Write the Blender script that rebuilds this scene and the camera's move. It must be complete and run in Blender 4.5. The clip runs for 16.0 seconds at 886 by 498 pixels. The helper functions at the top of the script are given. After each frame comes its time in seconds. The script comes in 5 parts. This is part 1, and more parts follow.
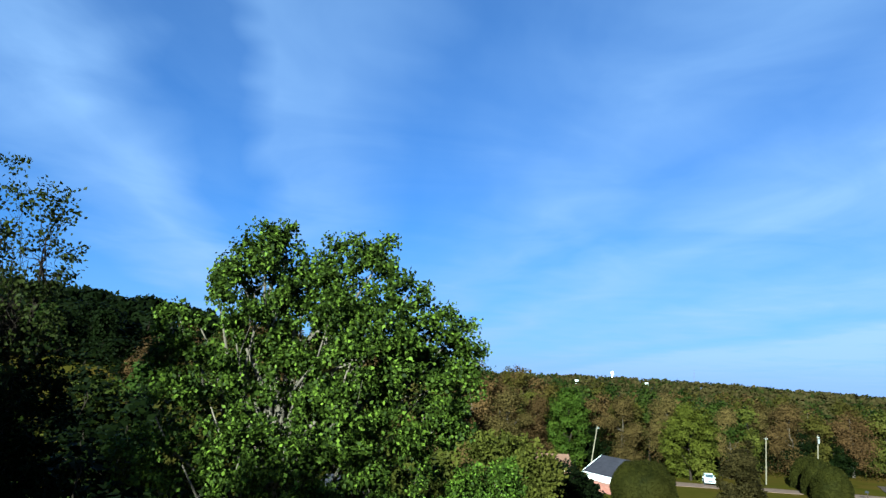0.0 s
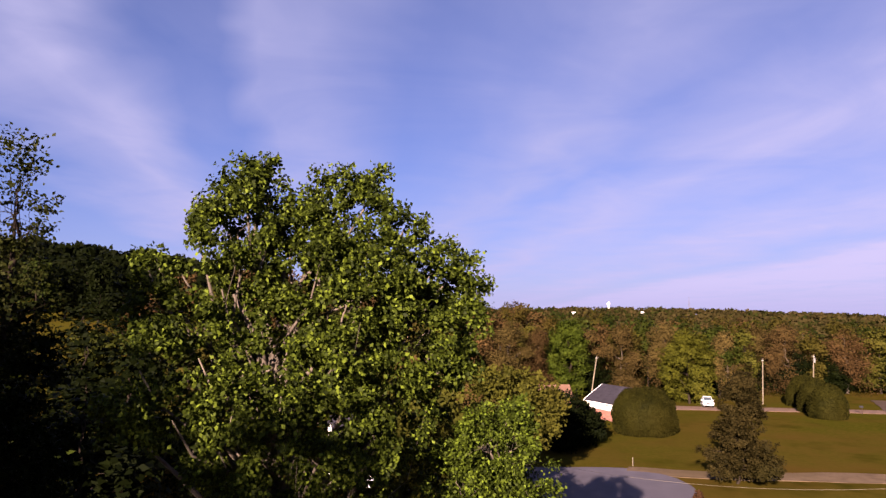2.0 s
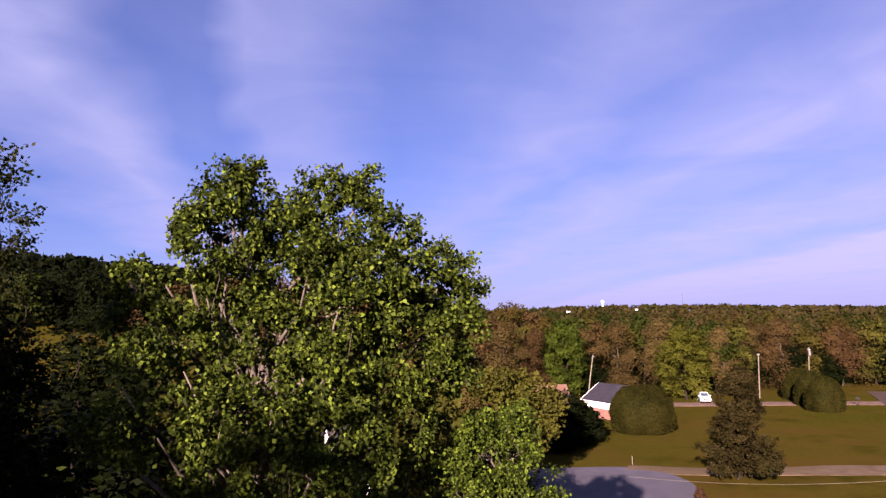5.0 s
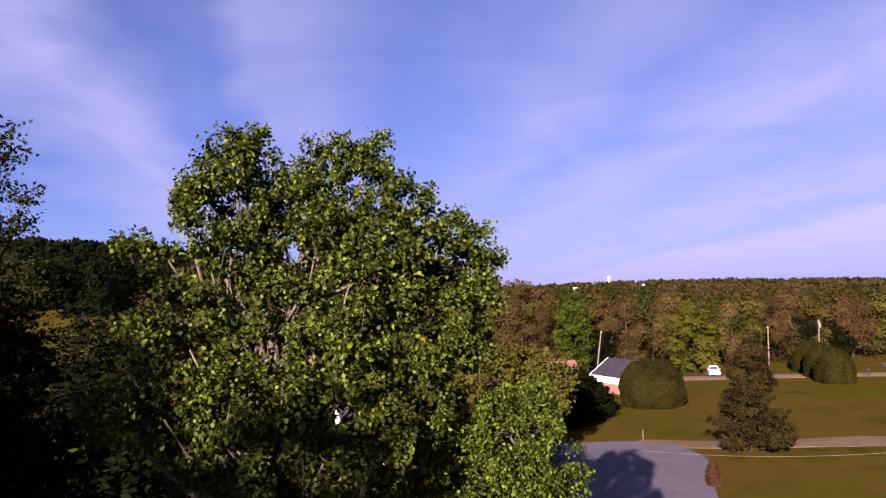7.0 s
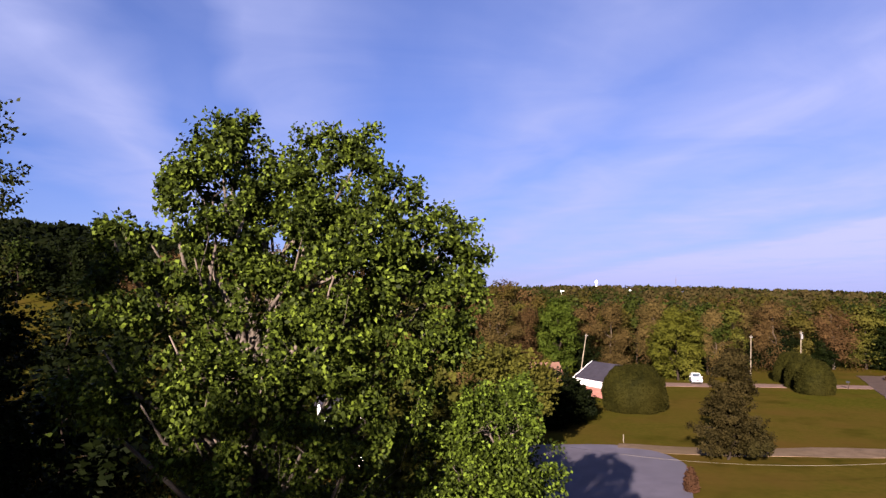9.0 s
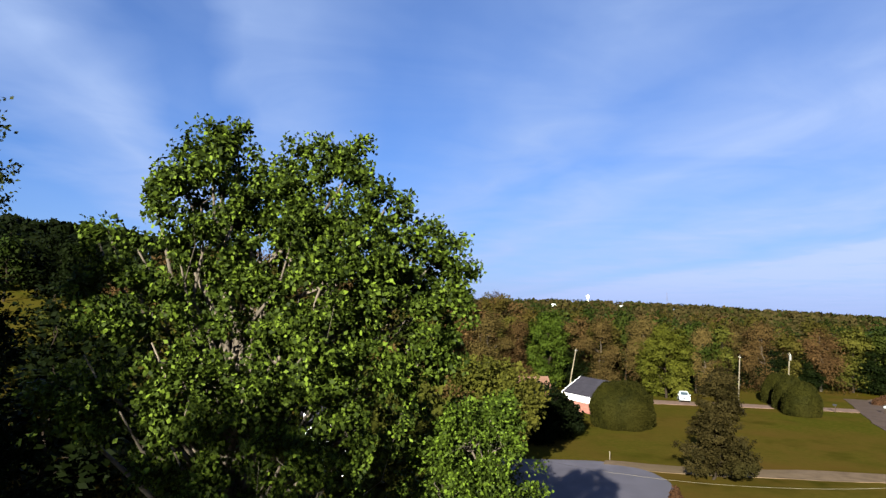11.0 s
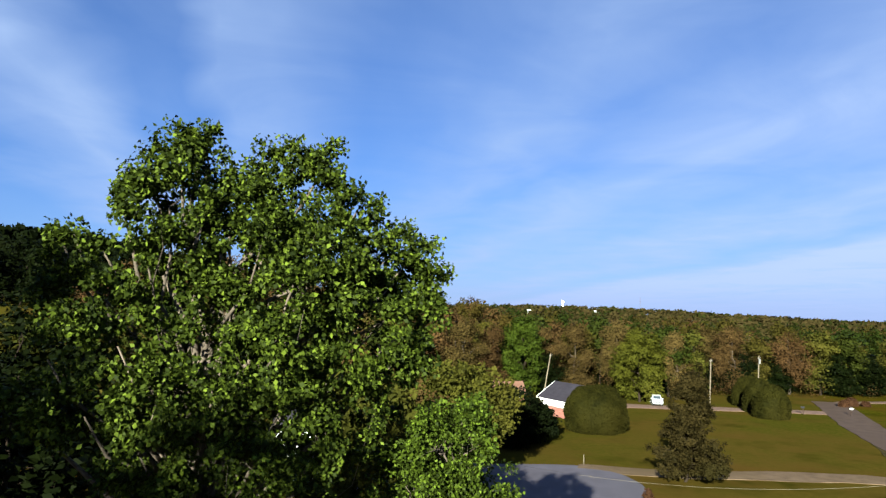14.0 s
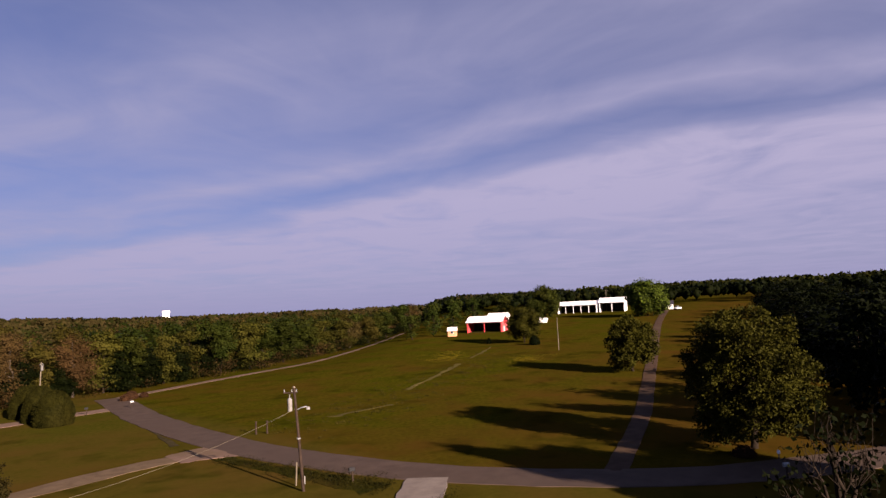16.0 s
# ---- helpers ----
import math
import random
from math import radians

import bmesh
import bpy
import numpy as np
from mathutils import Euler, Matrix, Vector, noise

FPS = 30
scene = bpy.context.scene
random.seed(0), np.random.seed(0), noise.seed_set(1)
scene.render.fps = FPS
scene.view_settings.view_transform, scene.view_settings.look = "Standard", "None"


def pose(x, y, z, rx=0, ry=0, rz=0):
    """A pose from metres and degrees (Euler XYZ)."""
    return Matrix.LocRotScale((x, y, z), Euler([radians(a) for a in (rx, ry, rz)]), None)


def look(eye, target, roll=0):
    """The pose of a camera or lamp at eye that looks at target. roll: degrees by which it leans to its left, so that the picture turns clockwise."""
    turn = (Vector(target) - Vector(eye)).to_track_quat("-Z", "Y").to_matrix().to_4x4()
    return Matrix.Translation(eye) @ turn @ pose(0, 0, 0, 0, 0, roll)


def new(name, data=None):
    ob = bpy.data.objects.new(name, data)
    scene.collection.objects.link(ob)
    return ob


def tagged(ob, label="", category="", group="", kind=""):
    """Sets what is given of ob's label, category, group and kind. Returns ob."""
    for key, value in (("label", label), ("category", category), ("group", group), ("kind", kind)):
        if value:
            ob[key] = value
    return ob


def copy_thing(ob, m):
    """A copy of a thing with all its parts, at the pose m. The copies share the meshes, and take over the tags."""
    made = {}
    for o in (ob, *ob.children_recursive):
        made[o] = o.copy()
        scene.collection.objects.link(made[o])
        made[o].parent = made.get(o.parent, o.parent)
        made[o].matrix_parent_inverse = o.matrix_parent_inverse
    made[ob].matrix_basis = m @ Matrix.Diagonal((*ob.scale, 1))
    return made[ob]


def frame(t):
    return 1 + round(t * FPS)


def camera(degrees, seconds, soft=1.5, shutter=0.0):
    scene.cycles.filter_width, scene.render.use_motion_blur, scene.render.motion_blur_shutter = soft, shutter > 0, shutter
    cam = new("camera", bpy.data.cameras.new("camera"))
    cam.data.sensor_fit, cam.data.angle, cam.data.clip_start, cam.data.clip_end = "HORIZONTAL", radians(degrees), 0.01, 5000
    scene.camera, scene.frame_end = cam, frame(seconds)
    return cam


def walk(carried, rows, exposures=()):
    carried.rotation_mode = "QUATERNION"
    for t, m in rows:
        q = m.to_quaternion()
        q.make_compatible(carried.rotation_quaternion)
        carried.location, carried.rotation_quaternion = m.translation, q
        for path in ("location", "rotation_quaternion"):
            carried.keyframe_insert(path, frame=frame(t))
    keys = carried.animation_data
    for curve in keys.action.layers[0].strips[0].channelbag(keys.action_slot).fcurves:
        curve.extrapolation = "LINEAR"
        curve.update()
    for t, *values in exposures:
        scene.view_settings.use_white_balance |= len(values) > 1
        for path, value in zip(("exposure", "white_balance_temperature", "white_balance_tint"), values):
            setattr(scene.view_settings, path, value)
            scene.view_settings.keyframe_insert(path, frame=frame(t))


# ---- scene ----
# the camera hovers about 16 m over a lawn, drifts forward a little, then turns to the right
cam = camera(68.57, 16.0, soft=1.4)
PATH = [
    (0.0, 0.325, -2.257, 15.920, -0.71, 11.36, 2.68),
    (0.5, 0.307, -1.587, 16.017, 1.52, 13.37, -0.43),
    (1.0, 0.274, -1.181, 15.965, 0.50, 9.56, 0.16),
    (1.5, 0.194, -1.186, 15.883, -0.36, 5.85, -1.20),
    (2.0, 0.225, -1.102, 15.907, -0.09, 6.07, -0.06),
    (2.5, 0.254, -1.033, 15.940, 0.01, 6.25, 0.50),
    (3.0, 0.250, -0.955, 15.958, 0.00, 6.44, 0.40),
    (3.5, 0.249, -0.839, 15.992, 0.26, 6.89, 0.00),
    (4.0, 0.233, -0.731, 15.935, 0.18, 6.68, 0.25),
    (4.2, 0.225, -0.787, 16.001, 0.09, 6.54, -0.60),
    (6.3, 0.122, -0.121, 15.817, 0.66, 5.67, -2.09),
    (6.5, 0.067, -0.077, 15.841, 0.59, 5.18, -2.24),
    (7.0, 0.029, 0.006, 15.841, -0.02, 4.42, -2.50),
    (7.5, 0.024, 0.048, 15.773, 0.19, 3.48, -1.40),
    (8.0, 0.098, -0.060, 15.748, 1.82, 4.14, 0.01),
    (8.2, 0.081, 0.015, 15.758, 0.81, 4.41, 0.00),
    (10.3, 0.119, 0.056, 15.830, 1.36, 3.86, -0.84),
    (10.5, 0.174, -0.102, 15.845, 2.60, 4.32, 0.99),
    (11.0, 0.177, 0.054, 15.881, 1.52, 5.11, 1.47),
    (11.5, 0.192, 0.053, 15.859, 1.54, 4.77, 1.66),
    (12.0, 0.206, -0.030, 15.834, 1.94, 4.44, 1.43),
    (12.5, 0.196, 0.014, 15.817, 1.95, 4.70, 0.59),
    (13.0, 0.198, 0.007, 15.822, 2.39, 5.00, 1.36),
    (13.5, 0.191, 0.058, 15.812, 2.17, 5.24, 0.87),
    (14.0, 0.260, 0.014, 15.825, 3.65, 5.67, 1.26),
    (14.2, 0.224, 0.075, 15.894, 10.31, 5.52, 1.39),
    (14.4, 0.197, 0.091, 15.871, 17.24, 5.44, 1.88),
    (14.5, 0.100, 0.024, 15.861, 20.10, 5.35, 2.40),
    (14.6, 0.043, 0.104, 15.798, 25.60, 5.38, 2.80),
    (14.8, 0.086, 0.190, 15.937, 31.25, 4.84, 0.54),
    (15.0, -0.015, 0.240, 15.934, 38.55, 4.70, 0.50),
    (15.3, -0.117, 0.273, 16.018, 45.50, 4.08, -0.45),
    (15.5, -0.167, 0.290, 16.030, 53.00, 4.28, -0.15),
    (15.7, -0.243, 0.319, 16.044, 59.35, 4.50, -1.50),
    (16.0, -0.320, 0.335, 16.066, 61.60, 4.85, -2.75),
]
LIGHTING = [
    (0, 2.57, 4500, -12.0),
    (0.5, 2.53, 5400, 29.0),
    (1.2, 2.52, 6950, 36.0),
    (1.7, 2.52, 6950, 37.0),
    (2.2, 2.52, 6250, 44.0),
    (4, 2.52, 6050, 47.0),
    (7, 2.50, 6000, 48.0),
    (8.2, 2.52, 5950, 42.0),
    (10.5, 2.55, 5480, 11.0),
    (11.5, 2.56, 5430, 4.0),
    (14, 2.58, 5360, 2.0),
    (14.5, 2.47, 4800, 2.0),
    (15, 1.95, 5250, 38.0),
    (16, 1.84, 6500, 34.0),
]
walk(cam, [(t, pose(x, y, z, 90 + tilt, 0, -yaw) @ pose(0, 0, 0, 0, 0, roll)) for t, x, y, z, yaw, tilt, roll in PATH], LIGHTING)

# ---- sky and sun ----
SUN_EL, SUN_AZ = 18.5, 200.0      # height, and bearing clockwise from +y
sun_way = Vector((-math.sin(radians(SUN_AZ)) * math.cos(radians(SUN_EL)), -math.cos(radians(SUN_AZ)) * math.cos(radians(SUN_EL)), -math.sin(radians(SUN_EL))))
sun = new("sun", bpy.data.lights.new("sun", "SUN"))
sun.data.energy, sun.data.angle, sun.data.color = 5.0, radians(0.53), (1.0, 0.86, 0.62)
sun.matrix_world = look((0, 0, 200), Vector((0, 0, 200)) + sun_way)

world = bpy.data.worlds.new("sky")
scene.world = world
world.use_nodes = True
wt = world.node_tree


def link(tree, a, b):
    tree.links.new(a, b)


def maths(tree, op, a, b=None, clamp=False):
    n = tree.nodes.new("ShaderNodeMath")
    n.operation, n.use_clamp = op, clamp
    for i, v in enumerate((a, b)):
        if v is None:
            continue
        if isinstance(v, (int, float)):
            n.inputs[i].default_value = v
        else:
            tree.links.new(v, n.inputs[i])
    return n.outputs[0]


def ramp(tree, fac, stops):
    n = tree.nodes.new("ShaderNodeValToRGB")
    e = n.color_ramp.elements
    while len(e) < len(stops):
        e.new(0.5)
    for el, (p, c) in zip(e, stops):
        el.position = p
        el.color = (c, c, c, 1) if isinstance(c, (int, float)) else (*c, 1)
    tree.links.new(fac, n.inputs[0])
    return n.outputs[0]


def mixed(tree, fac, a, b, mode="MIX"):
    n = tree.nodes.new("ShaderNodeMix")
    n.data_type, n.blend_type = "RGBA", mode
    for sock, v in ((n.inputs[0], fac), (n.inputs[6], a), (n.inputs[7], b)):
        if isinstance(v, (int, float)):
            sock.default_value = v
        elif isinstance(v, tuple):
            sock.default_value = (*v, 1)
        else:
            tree.links.new(v, sock)
    return n.outputs[2]


def noise_tex(tree, vec, scale, detail=4.0, rough=0.55, distort=0.0):
    n = tree.nodes.new("ShaderNodeTexNoise")
    n.inputs["Scale"].default_value, n.inputs["Detail"].default_value = scale, detail
    n.inputs["Roughness"].default_value, n.inputs["Distortion"].default_value = rough, distort
    if vec is not None:
        tree.links.new(vec, n.inputs["Vector"])
    return n.outputs[0]


sky = wt.nodes.new("ShaderNodeTexSky")
sky.sky_type, sky.sun_disc = "NISHITA", False
sky.sun_elevation, sky.sun_rotation = radians(SUN_EL), radians(SUN_AZ)
sky.altitude, sky.air_density, sky.dust_density, sky.ozone_density = 100, 1.0, 0.3, 2.0
coord = wt.nodes.new("ShaderNodeTexCoord")
split = wt.nodes.new("ShaderNodeSeparateXYZ")
link(wt, coord.outputs["Generated"], split.inputs[0])
up = maths(wt, "MAXIMUM", split.outputs[2], 0.0)
depth = maths(wt, "ADD", up, 0.05)
flat = wt.nodes.new("ShaderNodeCombineXYZ")
link(wt, maths(wt, "DIVIDE", split.outputs[0], depth), flat.inputs[0])
link(wt, maths(wt, "DIVIDE", split.outputs[1], depth), flat.inputs[1])
turn = wt.nodes.new("ShaderNodeMapping")
turn.inputs["Rotation"].default_value = (0, 0, radians(-9))
link(wt, flat.outputs[0], turn.inputs[0])
lane = wt.nodes.new("ShaderNodeSeparateXYZ")
link(wt, turn.outputs[0], lane.inputs[0])
across, along = lane.outputs[0], maths(wt, "MINIMUM", lane.outputs[1], 3.0)
# the eastern bands lie a little askew to the western ones
skew = maths(wt, "MULTIPLY", maths(wt, "DIVIDE", maths(wt, "SUBTRACT", across, 2.5), 1.5, True), maths(wt, "MULTIPLY", maths(wt, "SUBTRACT", along, 1.4), 0.4))
squeeze = wt.nodes.new("ShaderNodeMapping")
squeeze.inputs["Scale"].default_value = (1.0, 0.3, 1.0)
squeeze.inputs["Location"].default_value = (3.35, 1.7, 0)
link(wt, turn.outputs[0], squeeze.inputs[0])
drift = noise_tex(wt, turn.outputs[0], 0.55, 4.0, 0.55, 0.6)
streak = noise_tex(wt, squeeze.outputs[0], 1.5, 5.0, 0.55, 0.5)
wisp = noise_tex(wt, turn.outputs[0], 1.1, 5.0, 0.55, 1.2)
band = maths(wt, "ADD", maths(wt, "SUBTRACT", across, skew), maths(wt, "MULTIPLY", maths(wt, "SUBTRACT", drift, 0.5), 1.3))
BANDS = [(-2.4, 0.02), (-1.75, 0.10), (-1.4, 0.48), (-1.0, 0.78), (-0.78, 0.5), (-0.6, 0.22), (-0.42, 0.24), (-0.28, 0.58), (-0.05, 0.55), (0.3, 0.26), (0.55, 0.36), (0.95, 0.66),
         (1.25, 0.38), (1.85, 0.74), (2.3, 0.52), (2.7, 0.46), (3.15, 0.76), (3.55, 0.36), (3.8, 0.5), (4.15, 0.98), (5.2, 0.98), (7.0, 0.8)]
veil = ramp(wt, maths(wt, "DIVIDE", maths(wt, "ADD", band, 3.0), 12.0, True), [((p + 3) / 12, c) for p, c in BANDS])
grain = maths(wt, "ADD", maths(wt, "MULTIPLY", streak, 0.7), maths(wt, "MULTIPLY", wisp, 1.1))
cover = maths(wt, "MULTIPLY", veil, maths(wt, "ADD", grain, 0.12), True)
haze = ramp(wt, up, [(0.0, 0.9), (0.05, 0.55), (0.2, 0.12), (0.5, 0.0)])
scaled = mixed(wt, 1.0, sky.outputs[0], (0.052, 0.088, 0.150), "MULTIPLY")
whiter = ramp(wt, maths(wt, "DIVIDE", band, 9.0, True), [(0.1, 0.0), (0.2, 0.3), (0.38, 0.6), (0.5, 1.0)])
cloudy = mixed(wt, maths(wt, "MULTIPLY", cover, 0.9), scaled, mixed(wt, whiter, (0.64, 0.73, 0.98), (0.98, 1.0, 1.22)))
hazy = mixed(wt, haze, cloudy, (0.58, 0.64, 0.95))
wt.nodes["Background"].inputs["Strength"].default_value = 0.14
link(wt, hazy, wt.nodes["Background"].inputs["Color"])


# ---- materials ----
def material(name, c1, c2, scale=4.0, rough=0.8, bump=0.0, c3=None, metal=0.0, fine=6.0, island=0.0, through_light=0.0, spec=0.15, vary=0.3, skew=1.0):
    """Two colours mixed by noise at two scales, a third in large patches; island: varied piece by piece."""
    m = bpy.data.materials.new(name)
    m.use_nodes = True
    t = m.node_tree
    b = t.nodes["Principled BSDF"]
    b.inputs["Metallic"].default_value = metal
    b.inputs["Specular IOR Level"].default_value = spec
    tc = t.nodes.new("ShaderNodeTexCoord").outputs["Object"]
    n1 = noise_tex(t, tc, scale, 4.0)
    n2 = noise_tex(t, tc, scale * fine, 3.0)
    f = ramp(t, maths(t, "ADD", maths(t, "MULTIPLY", n1, 0.6), maths(t, "MULTIPLY", n2, 0.4)), [(0.36, 0.0), (0.62, 1.0)])
    if island:
        g = maths(t, "POWER", t.nodes.new("ShaderNodeNewGeometry").outputs["Random Per Island"], skew)
        f = maths(t, "ADD", maths(t, "MULTIPLY", f, 1 - island), maths(t, "MULTIPLY", g, island))
    col = mixed(t, f, c1, c2)
    if c3:
        n3 = ramp(t, noise_tex(t, tc, scale * 0.13, 3.0), [(0.47, 0.0), (0.66, 1.0)])
        col = mixed(t, n3, col, c3)
    info = t.nodes.new("ShaderNodeObjectInfo").outputs["Random"]
    shade = maths(t, "ADD", maths(t, "MULTIPLY", info, vary), 1 - vary / 2)
    hsv = t.nodes.new("ShaderNodeHueSaturation")
    if vary > 0.3:
        link(t, maths(t, "ADD", maths(t, "MULTIPLY", maths(t, "FRACT", maths(t, "MULTIPLY", info, 7.3)), 0.04), 0.485), hsv.inputs["Hue"])
    link(t, shade, hsv.inputs["Value"])
    link(t, col, hsv.inputs["Color"])
    col = hsv.outputs[0]
    link(t, col, b.inputs["Base Color"])
    r = maths(t, "ADD", maths(t, "MULTIPLY", n2, 0.2), rough - 0.1, True)
    link(t, r, b.inputs["Roughness"])
    if bump:
        bn = t.nodes.new("ShaderNodeBump")
        bn.inputs["Strength"].default_value = bump
        link(t, n2, bn.inputs["Height"])
        link(t, bn.outputs[0], b.inputs["Normal"])
    if through_light:
        tr = t.nodes.new("ShaderNodeBsdfTranslucent")
        link(t, col, tr.inputs["Color"])
        mx = t.nodes.new("ShaderNodeMixShader")
        mx.inputs[0].default_value = through_light
        link(t, b.outputs[0], mx.inputs[1])
        link(t, tr.outputs[0], mx.inputs[2])
        link(t, mx.outputs[0], t.nodes["Material Output"].inputs["Surface"])
    return m


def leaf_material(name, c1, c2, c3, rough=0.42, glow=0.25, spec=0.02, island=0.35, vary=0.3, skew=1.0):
    return material(name, c1, c2, 0.5, rough, 0.0, c3, fine=5.0, island=island, through_light=glow, spec=spec, vary=vary, skew=skew)


# many near-black leaves and a few bright ones: unlit foliage and highlights in colour
LEAF_NEAR = leaf_material("leaf_fresh_green", (0.0022, 0.0044, 0.0006), (0.075, 0.104, 0.009), (0.022, 0.032, 0.0025), 0.6, 0.06, 0.04, 0.85, 0.3, 3.0)
LEAF_LEFT = leaf_material("leaf_thin_green", (0.0093, 0.01364, 0.00248), (0.02604, 0.02852, 0.0062), (0.02728, 0.0186, 0.0062), 0.5)
# again dark and bright leaves that paint gaps and highlights
LEAF_LIME = leaf_material("leaf_bright_green", (0.0034, 0.0058, 0.0008), (0.086, 0.126, 0.010), (0.026, 0.040, 0.003), 0.6, 0.06, 0.04, 0.85, 0.3, 2.6)
LEAF_GREEN = leaf_material("leaf_wood_green", (0.0055, 0.009, 0.0014), (0.021, 0.027, 0.0035), (0.018, 0.019, 0.0025), 0.6, 0.06, 0.02, 0.2, 0.55)
LEAF_FRESH = leaf_material("leaf_summer_green", (0.006, 0.0115, 0.0012), (0.032, 0.045, 0.004), (0.024, 0.031, 0.003), 0.6, 0.06, 0.02, 0.3)
LEAF_OLIVE = leaf_material("leaf_olive", (0.0100, 0.0102, 0.0018), (0.039, 0.035, 0.005), (0.035, 0.0275, 0.005), 0.65, 0.06, 0.02, 0.15, 0.55)
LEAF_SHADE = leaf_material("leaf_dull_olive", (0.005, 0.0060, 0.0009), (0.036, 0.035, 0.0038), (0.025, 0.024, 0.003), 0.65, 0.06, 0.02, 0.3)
LEAF_BROWN = leaf_material("leaf_bare_brown", (0.020, 0.0127, 0.0042), (0.053, 0.0335, 0.0108), (0.045, 0.0270, 0.009), 0.8, 0.05, 0.02, 0.15, 0.5)
LEAF_OAK = leaf_material("leaf_yellow_olive", (0.0098, 0.0112, 0.0014), (0.056, 0.058, 0.0056), (0.043, 0.042, 0.0049), 0.65, 0.1, 0.02, 0.5)
# deep green lowered towards black, so the colour itself carries the deep shade
LEAF_DARK = leaf_material("leaf_deep_shade_green", (0.0011, 0.0022, 0.0004), (0.0042, 0.0062, 0.0010), (0.0030, 0.0041, 0.0007), 0.65, 0.06)
# near-black leaves paint the unlit side of the south wood and a shaded evergreen
LEAF_BLACK = leaf_material("leaf_shade_black", (0.0012, 0.0024, 0.0006), (0.0038, 0.0054, 0.0012), (0.0026, 0.0038, 0.0008), 0.7, 0.08)
FAR_WOOD = leaf_material("far_canopy", (0.013, 0.012, 0.0035), (0.030, 0.023, 0.0085), (0.026, 0.019, 0.007), 0.9, 0.0, 0.0, 0.75)
FAR_GREEN = leaf_material("far_green_canopy", (0.0058, 0.0085, 0.0020), (0.017, 0.0185, 0.004), (0.014, 0.014, 0.004), 0.9, 0.0, 0.0, 0.75)
NEEDLE = leaf_material("needle_brown_green", (0.002, 0.0022, 0.0005), (0.025, 0.0188, 0.0055), (0.012, 0.0103, 0.0025), 0.7, 0.05, 0.02, 0.45)
HEDGE = leaf_material("leaf_clipped_olive", (0.0045, 0.0050, 0.0009), (0.0175, 0.0165, 0.0023), (0.0135, 0.0120, 0.0018), 0.75, 0.05)
YELLOW_WEED = leaf_material("leaf_yellow_weed", (0.040, 0.034, 0.002), (0.110, 0.088, 0.005), (0.085, 0.066, 0.004), 0.7, 0.1, 0.02, 0.3)
RUSSET = leaf_material("leaf_russet", (0.0182, 0.0098, 0.0049), (0.0385, 0.0182, 0.0091), (0.0266, 0.0133, 0.0063), 0.8, 0.1)
BARK_PALE = material("bark_pale", (0.042, 0.0343, 0.0259), (0.0945, 0.077, 0.0574), 3.0, 0.85, 0.4)
BARK_MID = material("bark_mid", (0.035, 0.0266, 0.0189), (0.077, 0.0616, 0.0462), 3.0, 0.9, 0.4)
BARK_DARK = material("bark_dark", (0.0080, 0.0060, 0.0042), (0.0200, 0.0150, 0.0110), 3.0, 0.95, 0.5, spec=0.03)
LAWN = ((0.027, 0.0285, 0.0026), (0.042, 0.0365, 0.0045), (0.053, 0.031, 0.0070), (0.015, 0.0155, 0.0013))
PASTURE = ((0.0185, 0.0222, 0.0010), (0.0425, 0.0395, 0.0022), (0.047, 0.025, 0.0040), (0.0085, 0.0095, 0.0006))


def grass_material(name):
    """Mown lawn west of the road, greener pasture east of it, each mottled at two scales."""
    m = material(name, LAWN[0], LAWN[1], 0.16, 0.95, 0.35, None, fine=14.0, spec=0.0)
    t = m.node_tree
    b = t.nodes["Principled BSDF"]
    tc = t.nodes.new("ShaderNodeTexCoord").outputs["Object"]
    xyz = t.nodes.new("ShaderNodeSeparateXYZ")
    link(t, tc, xyz.inputs[0])
    line = maths(t, "ADD", maths(t, "MULTIPLY", maths(t, "MAXIMUM", maths(t, "SUBTRACT", xyz.outputs[1], 40.0), 0.0), 0.33), 56.0)
    east = maths(t, "DIVIDE", maths(t, "SUBTRACT", xyz.outputs[0], line), 4.0, True)
    tuft = ramp(t, noise_tex(t, tc, 1.6, 5.0), [(0.35, 0.0), (0.65, 1.0)])
    patch = ramp(t, noise_tex(t, tc, 0.035, 4.0), [(0.42, 0.0), (0.6, 1.0)])
    dry = ramp(t, noise_tex(t, tc, 0.11, 5.0), [(0.44, 0.0), (0.6, 1.0)])
    worn = maths(t, "MULTIPLY", maths(t, "DIVIDE", maths(t, "SUBTRACT", 92.0, xyz.outputs[1]), 24.0, True), 0.2)      # drier towards the lower drive
    smudge = ramp(t, noise_tex(t, tc, 0.2, 7.0, 0.66), [(0.48, 0.0), (0.68, 0.8)])      # dark weedy patches
    clump = ramp(t, noise_tex(t, tc, 0.075, 3.0, 0.5), [(0.45, 0.25), (0.62, 1.0)])
    lane = maths(t, "MULTIPLY", maths(t, "DIVIDE", maths(t, "SUBTRACT", 62.0, xyz.outputs[1]), 45.0, True), 0.45)      # browner towards the farm lane
    both = []
    for (a, c, d, e), thin in ((LAWN, worn), (PASTURE, lane)):
        turf = mixed(t, maths(t, "ADD", maths(t, "MULTIPLY", maths(t, "ADD", patch, dry), 0.32), thin, True), mixed(t, tuft, a, c), d)
        both.append(mixed(t, maths(t, "MULTIPLY", smudge, clump), turf, e))
    link(t, mixed(t, east, both[0], both[1]), b.inputs["Base Color"])
    return m


